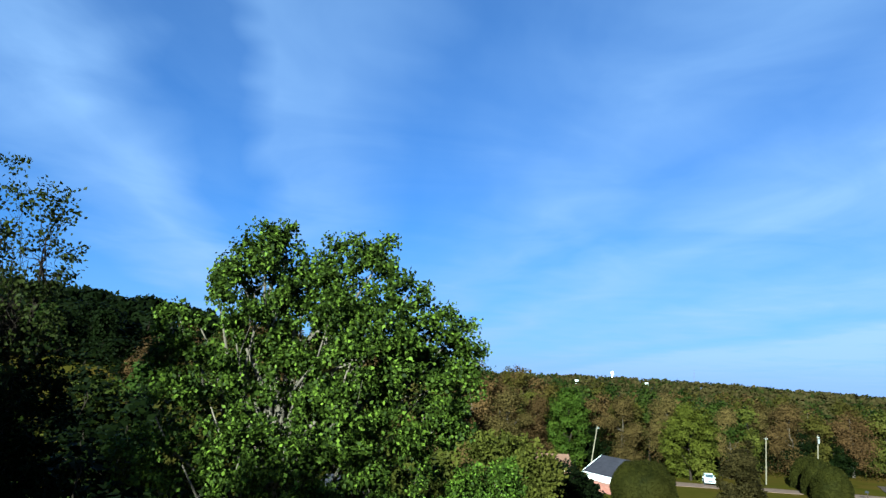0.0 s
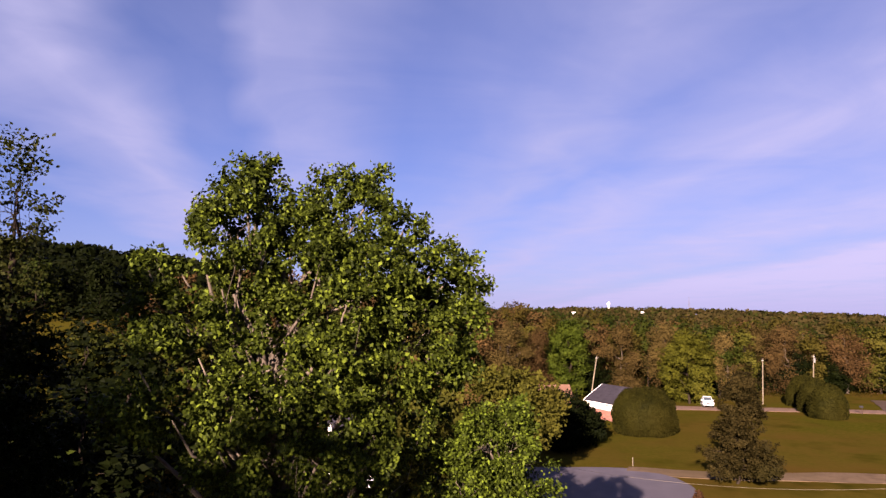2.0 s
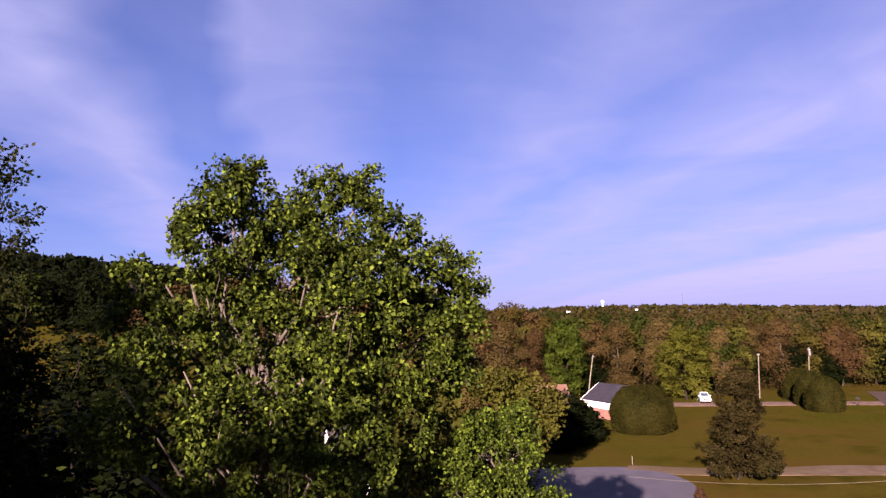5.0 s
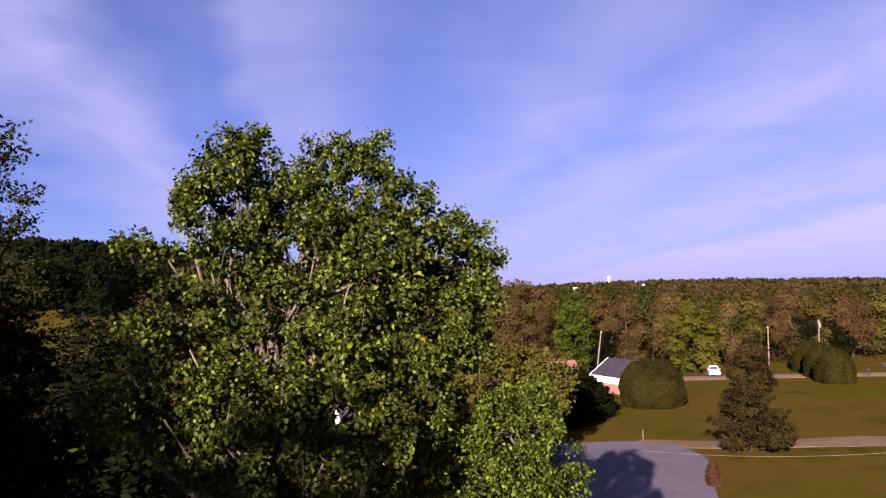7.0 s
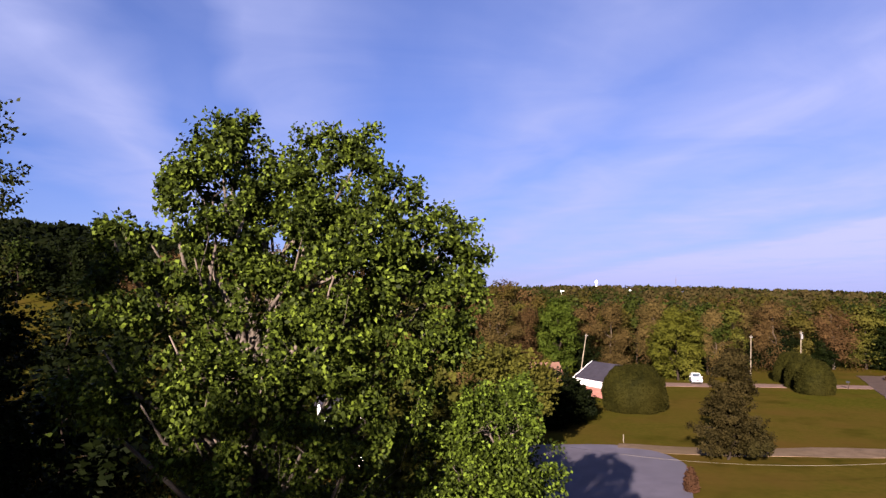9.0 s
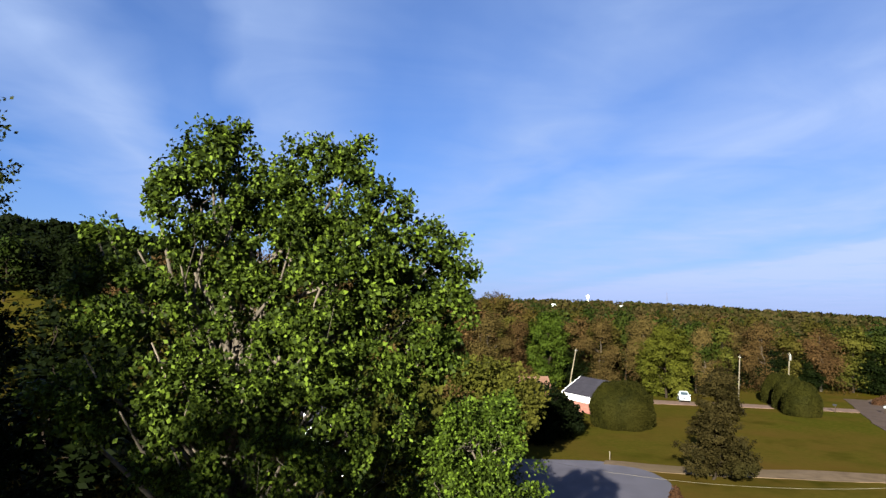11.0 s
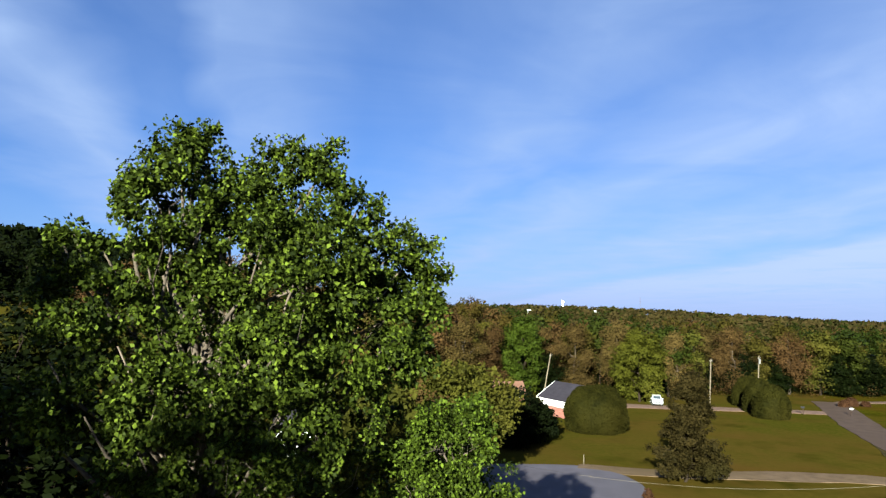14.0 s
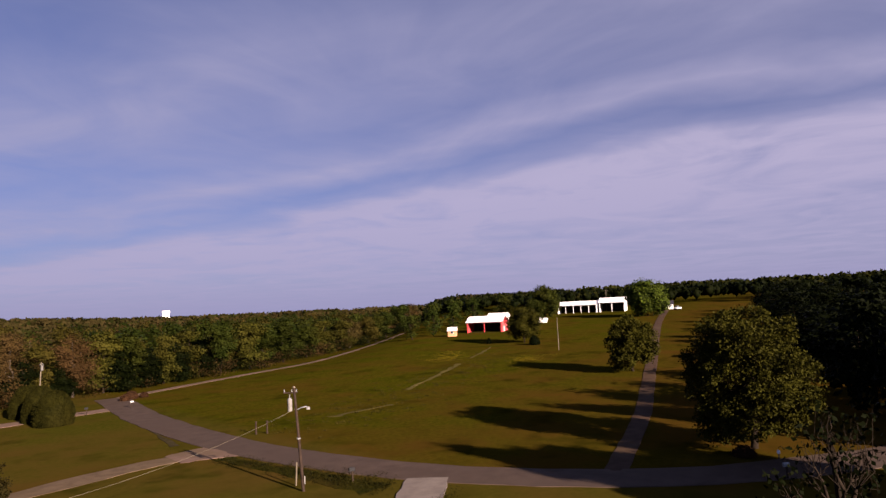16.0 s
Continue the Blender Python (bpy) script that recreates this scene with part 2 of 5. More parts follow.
GRASS = grass_material("mown_grass")
ASPHALT = material("worn_asphalt", (0.044, 0.030, 0.022), (0.070, 0.049, 0.038), 0.5, 0.85, 0.15, (0.055, 0.038, 0.029), fine=20.0, spec=0.1)
PAD_GREY = material("grey_paving", (0.044, 0.040, 0.052), (0.066, 0.060, 0.076), 0.4, 0.8, 0.1, (0.054, 0.05, 0.062), fine=20.0, spec=0.25)
GRAVEL = material("pink_gravel", (0.082, 0.052, 0.038), (0.125, 0.083, 0.064), 0.8, 0.95, 0.35, (0.085, 0.058, 0.036), fine=16.0, spec=0.1)
TAN_GRAVEL = material("tan_gravel", (0.066, 0.046, 0.028), (0.105, 0.075, 0.048), 0.8, 0.95, 0.35, (0.072, 0.052, 0.028), fine=16.0, spec=0.05)
DIRT = material("bare_track", (0.040, 0.033, 0.006), (0.056, 0.046, 0.011), 0.5, 0.95, 0.3, (0.068, 0.055, 0.015), fine=14.0, spec=0.05)
FARM_LANE = material("farm_lane_gravel", (0.034, 0.0205, 0.013), (0.055, 0.034, 0.022), 0.6, 0.9, 0.25, (0.060, 0.040, 0.024), fine=16.0, spec=0.05)
CONCRETE = material("pale_concrete", (0.098, 0.080, 0.068), (0.145, 0.122, 0.105), 0.7, 0.85, 0.15, fine=18.0, spec=0.2)
POLE_WOOD = material("weathered_pole_wood", (0.07, 0.058, 0.04), (0.13, 0.11, 0.08), 1.2, 0.85, 0.3)
POLE_TAR = material("creosoted_pole_wood", (0.014, 0.010, 0.008), (0.040, 0.027, 0.02), 1.2, 0.85, 0.3, spec=0.05)
CAN_GREY = material("grey_enamel", (0.12, 0.117, 0.11), (0.18, 0.175, 0.165), 1.0, 0.5, 0.05)
SOIL = material("dark_ditch_soil", (0.016, 0.014, 0.006), (0.036, 0.028, 0.012), 0.8, 0.95, 0.4, spec=0.02)
ROUGH_GRASS = material("rough_grass", (0.0098, 0.0119, 0.0007), (0.0252, 0.0224, 0.0014), 0.6, 0.95, 0.4, (0.0308, 0.021, 0.0028), fine=12.0, spec=0.02)
WHITE = material("white_paint", (0.74, 0.74, 0.72), (0.84, 0.84, 0.82), 1.0, 0.5, 0.05, spec=0.4)
TIN_WHITE = material("white_sheet_roof", (0.66, 0.66, 0.68), (0.82, 0.82, 0.83), 0.5, 0.4, 0.05, (0.6, 0.58, 0.56), spec=0.4)
RED = material("red_sheet_wall", (0.38, 0.03, 0.035), (0.52, 0.06, 0.06), 0.6, 0.55, 0.05, (0.33, 0.03, 0.03), spec=0.4)
BRICK = material("pink_brick", (0.16, 0.06, 0.045), (0.23, 0.105, 0.08), 2.0, 0.85, 0.2)
MORTAR = material("mortar", (0.15, 0.085, 0.07), (0.19, 0.115, 0.095), 3.0, 0.9)
SHINGLE = material("grey_shingle", (0.016, 0.015, 0.020), (0.030, 0.028, 0.036), 1.0, 0.85, 0.3, (0.022, 0.02, 0.026), fine=20.0, spec=0.05)
RUST_ROOF = material("brown_roof", (0.09, 0.045, 0.03), (0.13, 0.075, 0.05), 0.8, 0.8, 0.2)
CAR_WHITE = material("white_car_paint", (0.40, 0.42, 0.45), (0.46, 0.48, 0.51), 1.0, 0.3, 0.0, spec=0.4)
RUBBER = material("tyre_rubber", (0.02, 0.02, 0.02), (0.035, 0.035, 0.035), 5.0, 0.8)
STEEL = material("galvanised_steel", (0.20, 0.205, 0.21), (0.30, 0.305, 0.31), 2.0, 0.55, 0.05, metal=0.6, spec=0.4)
BLACK = material("black_metal", (0.012, 0.012, 0.013), (0.022, 0.022, 0.023), 4.0, 0.7, spec=0.05)
ORANGE = material("orange_paint", (0.5, 0.2, 0.1), (0.6, 0.28, 0.15), 1.0, 0.7)
WIRE = material("bare_cable", (0.09, 0.078, 0.055), (0.14, 0.12, 0.085), 2.0, 0.5)
GLASS = bpy.data.materials.new("window_glass")
GLASS.use_nodes = True
GLASS.node_tree.nodes["Principled BSDF"].inputs["Base Color"].default_value = (0.03, 0.04, 0.05, 1)
GLASS.node_tree.nodes["Principled BSDF"].inputs["Roughness"].default_value = 0.06
LAMP_GLASS = material("lamp_lens", (0.7, 0.68, 0.6), (0.8, 0.78, 0.7), 3.0, 0.2, spec=0.4)


# ---- mesh helpers ----
def mesh_part(name, verts, faces, mat, parent=None, label="", smooth=False):
    me = bpy.data.meshes.new(name)
    me.from_pydata([tuple(v) for v in verts], [], faces)
    me.materials.append(mat)
    if smooth:
        me.polygons.foreach_set("use_smooth", [True] * len(me.polygons))
    me.update()
    ob = new(name, me)
    ob.parent = parent
    if label:
        tagged(ob, label)
    return ob


def part(name, bm, mat, parent, label=""):
    me = bpy.data.meshes.new(name)
    bm.to_mesh(me)
    bm.free()
    me.materials.append(mat)
    ob = new(name, me)
    ob.parent = parent
    if label:
        tagged(ob, label)
    return ob


def box(bm, c, s, bevel=0.0, rot=None):
    m = Matrix.Translation(c) @ (rot or Matrix.Identity(4)) @ Matrix.Diagonal((*s, 1))
    r = bmesh.ops.create_cube(bm, size=1, matrix=m)
    if bevel:
        edges = list({e for v in r["verts"] for e in v.link_edges})
        bmesh.ops.bevel(bm, geom=edges, offset=bevel, segments=1, affect="EDGES")
    return bm


def boxed(c, s, bevel=0.0, rot=None):
    return box(bmesh.new(), c, s, bevel, rot)


def cyl(bm, a, b, r1, r2=None, n=12):
    a, b = Vector(a), Vector(b)
    q = (b - a).to_track_quat("Z", "Y").to_matrix().to_4x4()
    m = Matrix.Translation((a + b) / 2) @ q
    bmesh.ops.create_cone(bm, cap_ends=True, segments=n, radius1=r1, radius2=r1 if r2 is None else r2, depth=(b - a).length, matrix=m)
    return bm


def thing(name, m, label, category, group="", kind=""):
    e = new(name)
    e.empty_display_size = 0.2
    e.matrix_basis = m
    return tagged(e, label, category, group, kind)


def prism(poly, depth, mat, name, parent, label=""):
    """A polygon in the local y-z plane, drawn out along x from 0 to depth."""
    n = len(poly)
    v = [(0, y, z) for y, z in poly] + [(depth, y, z) for y, z in poly]
    f = [tuple(range(n - 1, -1, -1)), tuple(range(n, 2 * n))] + [(i, (i + 1) % n, n + (i + 1) % n, n + i) for i in range(n)]
    return mesh_part(name, v, f, mat, parent, label)


class Tubes:
    """Collects tapered tubes for one mesh."""

    def __init__(self):
        self.v, self.f = [], []

    def add(self, pts, radii, n=6):
        pts = [Vector(p) for p in pts]
        base = len(self.v)
        for i, (p, r) in enumerate(zip(pts, radii)):
            d = (pts[min(i + 1, len(pts) - 1)] - pts[max(i - 1, 0)]).normalized()
            a = d.orthogonal().normalized()
            b = d.cross(a)
            for k in range(n):
                w = 2 * math.pi * k / n
                self.v.append(p + a * (r * math.cos(w)) + b * (r * math.sin(w)))
        for i in range(len(pts) - 1):
            for k in range(n):
                o = base + i * n
                self.f.append((o + k, o + (k + 1) % n, o + n + (k + 1) % n, o + n + k))
        self.f.append(tuple(base + (len(pts) - 1) * n + k for k in range(n)))

    def made(self, name, mat, parent, label=""):
        return mesh_part(name, self.v, self.f, mat, parent, label, True)


def wavy(a, b, rng, bend=0.1, n=5):
    a, b = Vector(a), Vector(b)
    ln = (b - a).length
    out = []
    for i in range(n):
        k = i / (n - 1)
        j = Vector(rng.normal(0, bend * ln * 0.5, 3)) * math.sin(math.pi * k)
        out.append(a.lerp(b, k) + j)
    return out


def leaf_object(name, pos, way, size, rng, mat, parent, wide=0.7, label="", face=None):
    """One mesh of folded leaves: pos and way are n x 3, size n; face, if given, is where each leaf turns its upper side."""
    n = len(pos)
    if face is not None:
        way = np.cross(np.cross(face, way), face) + face * 0.05
    way = way / np.maximum(np.linalg.norm(way, axis=1, keepdims=True), 1e-6)
    side = np.cross(way, rng.normal(0, 1, (n, 3)) if face is None else face)
    side /= np.maximum(np.linalg.norm(side, axis=1, keepdims=True), 1e-6)
    nrm = np.cross(way, side)
    L = size[:, None]
    v = np.empty((n, 4, 3))
    v[:, 0] = pos
    v[:, 1] = pos + way * L * 0.45 + side * L * wide * 0.5 + nrm * L * 0.10
    v[:, 2] = pos + way * L - nrm * L * 0.08
    v[:, 3] = pos + way * L * 0.45 - side * L * wide * 0.5 + nrm * L * 0.10
    me = bpy.data.meshes.new(name)
    me.vertices.add(4 * n)
    me.vertices.foreach_set("co", v.ravel())
    me.loops.add(4 * n)
    me.loops.foreach_set("vertex_index", np.arange(4 * n, dtype=np.int32))
    me.polygons.add(n)
    me.polygons.foreach_set("loop_start", np.arange(0, 4 * n, 4, dtype=np.int32))
    me.update(calc_edges=True)
    me.materials.append(mat)
    ob = new(name, me)
    ob.parent = parent
    if label:
        tagged(ob, label)
    return ob


def crown(rng, lobes, gap, per, spread, inner=0.25, rough=0.14, holes=0.0, grain=1.0, droop=0.35, solid=0.0):
    """Leaf places in clumps over the skins of rounded lobes (x, y, z, half width, half height): places, ways clump centres and outward ways; holes leaves out clumps in patches."""
    pos, way, mids, outs = [], [], [], []
    for x, y, z, rx, rz in lobes:
        c = np.array((x, y, z))
        area = 4 * math.pi * ((rx * rx) ** 1.6 / 3 + 2 * (rx * rz) ** 1.6 / 3) ** (1 / 1.6)
        n = max(4, int(area / (gap * gap)))
        d = rng.normal(0, 1, (n, 3))
        d /= np.linalg.norm(d, axis=1, keepdims=True)
        r = np.minimum(1 + rng.normal(-0.06, rough, n), 1.1)
        deep = rng.random(n) < inner
        r[deep] *= rng.uniform(0.35, 0.8, deep.sum())
        m = c + d * r[:, None] * np.array((rx, rx, rz))
        if holes and rx > solid:
            keep = np.array([noise.noise(Vector(p) * grain) > holes - 0.5 for p in m])
            m, d, n = m[keep], d[keep], int(keep.sum())
        k = rng.integers(int(per * 0.5), int(per * 1.5) + 1, n)
        s = spread * rng.uniform(0.6, 1.3, n)
        big = np.repeat(m, k, axis=0)
        out = np.repeat(d, k, axis=0)
        off = np.clip(rng.normal(0, 1, (len(big), 3)), -1.5, 1.5) * np.repeat(s, k)[:, None] * np.array((1, 1, 0.75 + 0.5 * (droop - 0.35)))
        pos.append(big + off)
        way.append(out * 0.7 + rng.normal(0, 0.75, (len(big), 3)) + np.array((0, 0, -droop)))
        mids.append(m)
        outs.append(out)
    return np.concatenate(pos), np.concatenate(way), mids, np.concatenate(outs)


# ---- the lie of the land ----
def ease(a, b, v):
    k = min(1.0, max(0.0, (v - a) / (b - a)))
    return k * k * (3 - 2 * k)


def ground_z(x, y):
    """Flat lawn, a field that rises to the east, a wooded hill to the north-west, low ridges far off."""
    d = math.hypot(x, y)
    s = 9.0
    rise = 0.036 * (s * math.log1p(math.exp(min(60, (x - 95) / s))) if x < 400 else 305.0 + (x - 400) * 0.25)
    rise *= 1 - ease(0, 42, y - 98 - max(0.0, x - 150) * 0.45)
    z = min(rise, 11.0)
    z += 40.0 * max(0.0, math.exp(-((x + 160) ** 2 + (y - 250) ** 2) / (2 * 105.0 ** 2)) - 0.1)
    b = math.degrees(math.atan2(x, y))
    ridge = 21 * ease(-70, -20, b) * (1 - ease(14, 42, b)) + 4 + 9 * ease(60, 80, b) * (1 - ease(110, 140, b))
    z += ridge * ease(450, 1400, d)
    return z * ease(14, 40, d)


rings = [0.0]
r = 2.0
while r < 4700:
    rings.append(r)
    r *= 1.055
SPOKES = 300
verts, faces = [(0, 0, 0)], []
for r in rings[1:]:
    for k in range(SPOKES):
        a = 2 * math.pi * k / SPOKES
        x, y = r * math.sin(a), r * math.cos(a)
        verts.append((x, y, ground_z(x, y)))
for k in range(SPOKES):
    faces.append((0, 1 + (k + 1) % SPOKES, 1 + k))
for i in range(len(rings) - 2):
    o = 1 + i * SPOKES
    for k in range(SPOKES):
        j = (k + 1) % SPOKES
        faces.append((o + k, o + j, o + SPOKES + j, o + SPOKES + k))
ground = tagged(mesh_part("ground", verts, faces, GRASS, smooth=True), "mown lawn and pasture, green turning to brown", "ground", kind="structure")


def strip(name, pts, width, mat, lift, label, category, edge=0.12, seed=1):
    """A lane with slightly uneven edges along a smooth line of plan points."""
    rng = np.random.default_rng(seed)
    pts = [Vector(p) for p in pts]
    line = []
    for i in range(len(pts) - 1):
        p0, p1, p2, p3 = pts[max(i - 1, 0)], pts[i], pts[i + 1], pts[min(i + 2, len(pts) - 1)]
        n = max(3, int((p2 - p1).length / 2.5))
        for k in range(n):
            t = k / n
            line.append(0.5 * (2 * p1 + (p2 - p0) * t + (2 * p0 - 5 * p1 + 4 * p2 - p3) * t * t + (3 * p1 - p0 - 3 * p2 + p3) * t ** 3))
    line.append(pts[-1])
    v, f = [], []
    for i, p in enumerate(line):
        d = (line[min(i + 1, len(line) - 1)] - line[max(i - 1, 0)]).normalized()
        s = Vector((-d.y, d.x))
        w = width[0] + (width[1] - width[0]) * i / (len(line) - 1) if isinstance(width, tuple) else width
        for q in (-1.04, -1.0, -0.33, 0.33, 1.0, 1.04):
            e = w / 2 * q + (rng.normal(0, edge) if abs(q) == 1 else 0)
            g = p + s * e
            h = ground_z(g.x, g.y) + (lift + 0.015 * (abs(q) < 0.5) if abs(q) < 1.02 else -0.3)
            v.append((g.x, g.y, h))
    for i in range(len(line) - 1):
        for k in range(5):
            f.append((i * 6 + k, i * 6 + k + 1, i * 6 + k + 7, i * 6 + k + 6)[::-1])
    return tagged(mesh_part(name, v, f, mat, smooth=False), label, category, kind="structure")


strip("road", [(85, 125.5), (82, 119), (69, 92), (59, 64), (55.5, 46), (55.2, 30), (60, 12), (70, -2), (90, -22), (130, -60)], 5.8, ASPHALT, 0.07, "worn grey two-lane country road", "road", 0.1, 1)
strip("edge_lane", [(84, 124), (100, 126), (118, 128), (150, 131), (175, 136), (215, 147), (250, 158)], 3.0, GRAVEL, 0.05, "pale gravel lane along the edge of the woods", "lane", 0.25, 2)
strip("upper_drive", [(30, 118.5), (40, 117), (52, 115), (64, 113), (76, 110.5)], (5.0, 4.2), GRAVEL, 0.05, "pale pink gravel drive to the brick house", "driveway", 0.2, 3)
strip("lower_drive", [(19.5, 69.5), (27, 67), (36, 66), (45, 65.5), (50, 64.2), (54.6, 62.6)], (2.7, 4.4), TAN_GRAVEL, 0.05, "tan gravel drive from the road to the grey yard", "driveway", 0.2, 4)
strip("drive_mouth", [(50.6, 63.9), (53.4, 62.9), (57.4, 61.2)], (4.6, 9.0), GRAVEL, 0.058, "pale gravel fan where the drive meets the road", "driveway", 0.25, 9)
strip("field_lane", [(57, 16), (70, 17.5), (90, 20), (108, 23), (150, 30), (200, 38.5), (260, 48), (330, 57)], (2.2, 2.7), FARM_LANE, 0.06, "narrow straight farm lane through the pasture", "lane", 0.06, 5)
strip("field_track", [(78, 63.5), (83, 61.8), (90, 60.2)], (0.5, 0.8), DIRT, 0.03, "faint bare track across the pasture", "track", 0.4, 6)
strip("field_track", [(104, 66), (122, 69.6), (140, 73.2)], (0.7, 1.3), DIRT, 0.03, "worn bare track across the pasture", "track", 0.4, 10)
strip("field_track", [(150, 75), (160, 77), (176, 81)], (1.2, 0.6), DIRT, 0.03, "worn bare track across the pasture", "track", 0.4, 13)
strip("road_apron", [(44.5, 28.5), (48.5, 30), (53, 32)], 4.0, CONCRETE, 0.085, "pale concrete driveway apron by the road", "apron", 0.1, 7)
strip("side_yard", [(36, -14), (44, -3), (56, 3)], 9.0, CONCRETE, 0.06, "pinkish concrete yard beside the road", "yard", 0.15, 8)

# grey yard with a rounded corner
corners = [(-4, 44), (-4, 69), (6, 70.5), (19.8, 70.4), (23.2, 66.3), (23.8, 62), (22.4, 57), (20.4, 52), (18.6, 46), (15, 38), (6, 34)]
outline = []
for i in range(len(corners)):
    p, q, w = (Vector(corners[j % len(corners)]) for j in (i - 1, i, i + 1))
    a, b = q + (p - q) * 0.3, q + (w - q) * 0.3
    outline += [a.lerp(q, k).lerp(q.lerp(b, k), k) for k in (0.0, 0.25, 0.5, 0.75, 1.0)]
n = len(outline)
v = [(p.x, p.y, -0.2) for p in outline] + [(p.x, p.y, 0.06) for p in outline]
f = [tuple(range(2 * n - 1, n - 1, -1))] + [(i, (i + 1) % n, n + (i + 1) % n, n + i)[::-1] for i in range(n)]
tagged(mesh_part("yard", v, f, PAD_GREY), "grey paved yard with a rounded corner, half in tree shade", "yard", kind="structure")


# ---- trees ----
def lobed_tree(name, base, lobes, label, category, leaf, bark, seed, gap, per, spread, size, trunk_r, group="", rough=0.14, inner=0.25, twigs=0.5, coarse=False, holes=0.0, grain=1.0, skin=0.0, droop=0.35, lean=1.3, solid=0.0, clear=None, drop=0.0):
    """A tree whose crown is made of rounded lobes; every limb that carries a lobe is a part of its own."""
    rng = np.random.default_rng(seed)
    tree = thing(name, Matrix.Translation(base), label, category, group)
    loc = [(x - base[0], y - base[1], z - base[2], rx, rz) for x, y, z, rx, rz in lobes]
    pos, way, mids, outs = crown(rng, loc, gap, per, spread, inner, rough, holes, grain, droop, solid)
    if clear:
        a, d, r = np.array(clear[0]) - np.array(base), np.array(clear[1]), clear[2]
        rel = pos - a
        away = np.linalg.norm(rel - (rel @ d)[:, None] * d, axis=1)
        keep = (away > r * rng.uniform(0.5, 1.2, len(pos))) | (rng.random(len(pos)) < 0.12)
        pos, way, outs = pos[keep], way[keep], outs[keep]
    low = min(z - rz for _, _, z, _, rz in loc)
    top = max(loc, key=lambda q: q[2])
    fork = Vector((top[0] * 0.35, top[1] * 0.35, max(1.5, low * 0.75)))
    t = Tubes()
    t.add(wavy((0, 0, -0.3), fork, rng, 0.04, 6), np.linspace(trunk_r, trunk_r * 0.75, 6), 10)
    stem = wavy(fork, (top[0], top[1], top[2] - top[4] * 0.3), rng, 0.06, 8)
    t.add(stem, np.linspace(trunk_r * 0.75, 0.03, 8), 8)
    t.made("trunk", bark, tree)
    for (x, y, z, rx, rz), ms in zip(loc, mids):
        limb = Tubes()
        c = Vector((x, y, z))
        k = 7 * min(0.8, max(0.0, (z - max(rz * lean, drop) - fork.z) / max(0.5, top[2] - fork.z)))
        start = stem[int(k)].lerp(stem[int(k) + 1], k - int(k))
        w = wavy(start, c, rng, 0.07 if drop else 0.12, 6)
        limb.add(w, np.linspace(trunk_r * 0.3, trunk_r * 0.05, 6), 3 if coarse else 6)
        for m in ms[: int(len(ms) * twigs)]:
            limb.add(wavy(w[int(rng.integers(2, 6))], m, rng, 0.2, 4), np.linspace(trunk_r * 0.06, trunk_r * 0.012, 4), 3)
        limb.made("limb", bark, tree)
    face = outs * skin + np.array((0, 0, 0.25)) + rng.normal(0, 0.32, outs.shape) if skin else None
    leaf_object("crown", pos, way, size * rng.uniform(0.7, 1.35, len(pos)), rng, leaf, tree, face=face)
    return tree


# the great broadleaf tree in front of the camera
MAIN = [(-3.57, 12.40, 19.19, 0.26, 0.30), (-3.97, 12.20, 18.72, 0.53, 0.47), (-3.47, 12.30, 18.43, 0.41, 0.58), (-4.49, 12.00, 18.20, 0.40, 0.42), (-3.94, 11.90, 17.63, 0.87, 0.74),
        (-4.84, 12.00, 17.71, 0.23, 0.31), (-4.16, 11.60, 16.63, 0.87, 0.72), (-3.41, 12.60, 17.26, 0.41, 0.57), (-5.83, 11.80, 17.23, 0.12, 0.16), (-5.52, 11.80, 17.09, 0.16, 0.14),
        (-5.11, 11.80, 16.97, 0.17, 0.17), (-5.43, 11.60, 16.53, 0.43, 0.33), (-5.10, 11.20, 15.78, 0.71, 0.55), (-5.33, 10.90, 14.95, 0.64, 0.57), (-4.30, 11.00, 15.18, 0.73, 0.65),
        (-5.60, 10.80, 14.20, 0.39, 0.42), (-4.66, 10.80, 14.09, 0.69, 0.43), (-3.62, 10.90, 14.37, 0.64, 0.64), (-3.86, 11.00, 13.49, 0.66, 0.53), (-2.38, 12.70, 18.76, 0.28, 0.36),
        (-1.88, 12.60, 18.64, 0.44, 0.42), (-1.25, 12.60, 18.72, 0.47, 0.41), (-1.63, 12.20, 17.83, 0.87, 0.64), (-0.58, 12.60, 17.85, 0.41, 0.41), (-0.95, 12.00, 16.93, 0.83, 0.66),
        (-2.28, 11.80, 16.86, 0.73, 0.75), (0.22, 12.90, 17.16, 0.38, 0.34), (0.73, 13.00, 17.17, 0.21, 0.14), (1.13, 13.10, 16.64, 0.10, 0.10), (0.13, 12.70, 16.38, 0.73, 0.64),
        (0.77, 12.90, 15.81, 0.31, 0.60), (-1.46, 11.60, 16.00, 0.98, 0.73), (-2.63, 11.40, 15.66, 0.68, 0.72), (-0.48, 11.90, 15.55, 0.82, 0.69), (0.42, 12.50, 15.07, 0.45, 0.51),
        (-1.82, 11.20, 15.05, 0.93, 0.66), (-0.71, 11.80, 14.76, 0.68, 0.50), (-2.75, 11.00, 14.55, 0.72, 0.63), (-1.65, 11.10, 14.19, 0.78, 0.59), (-2.26, 11.20, 13.37, 0.90, 0.63),
        (-1.13, 11.40, 13.37, 0.67, 0.55), (-3.11, 11.10, 12.69, 0.76, 0.47)]
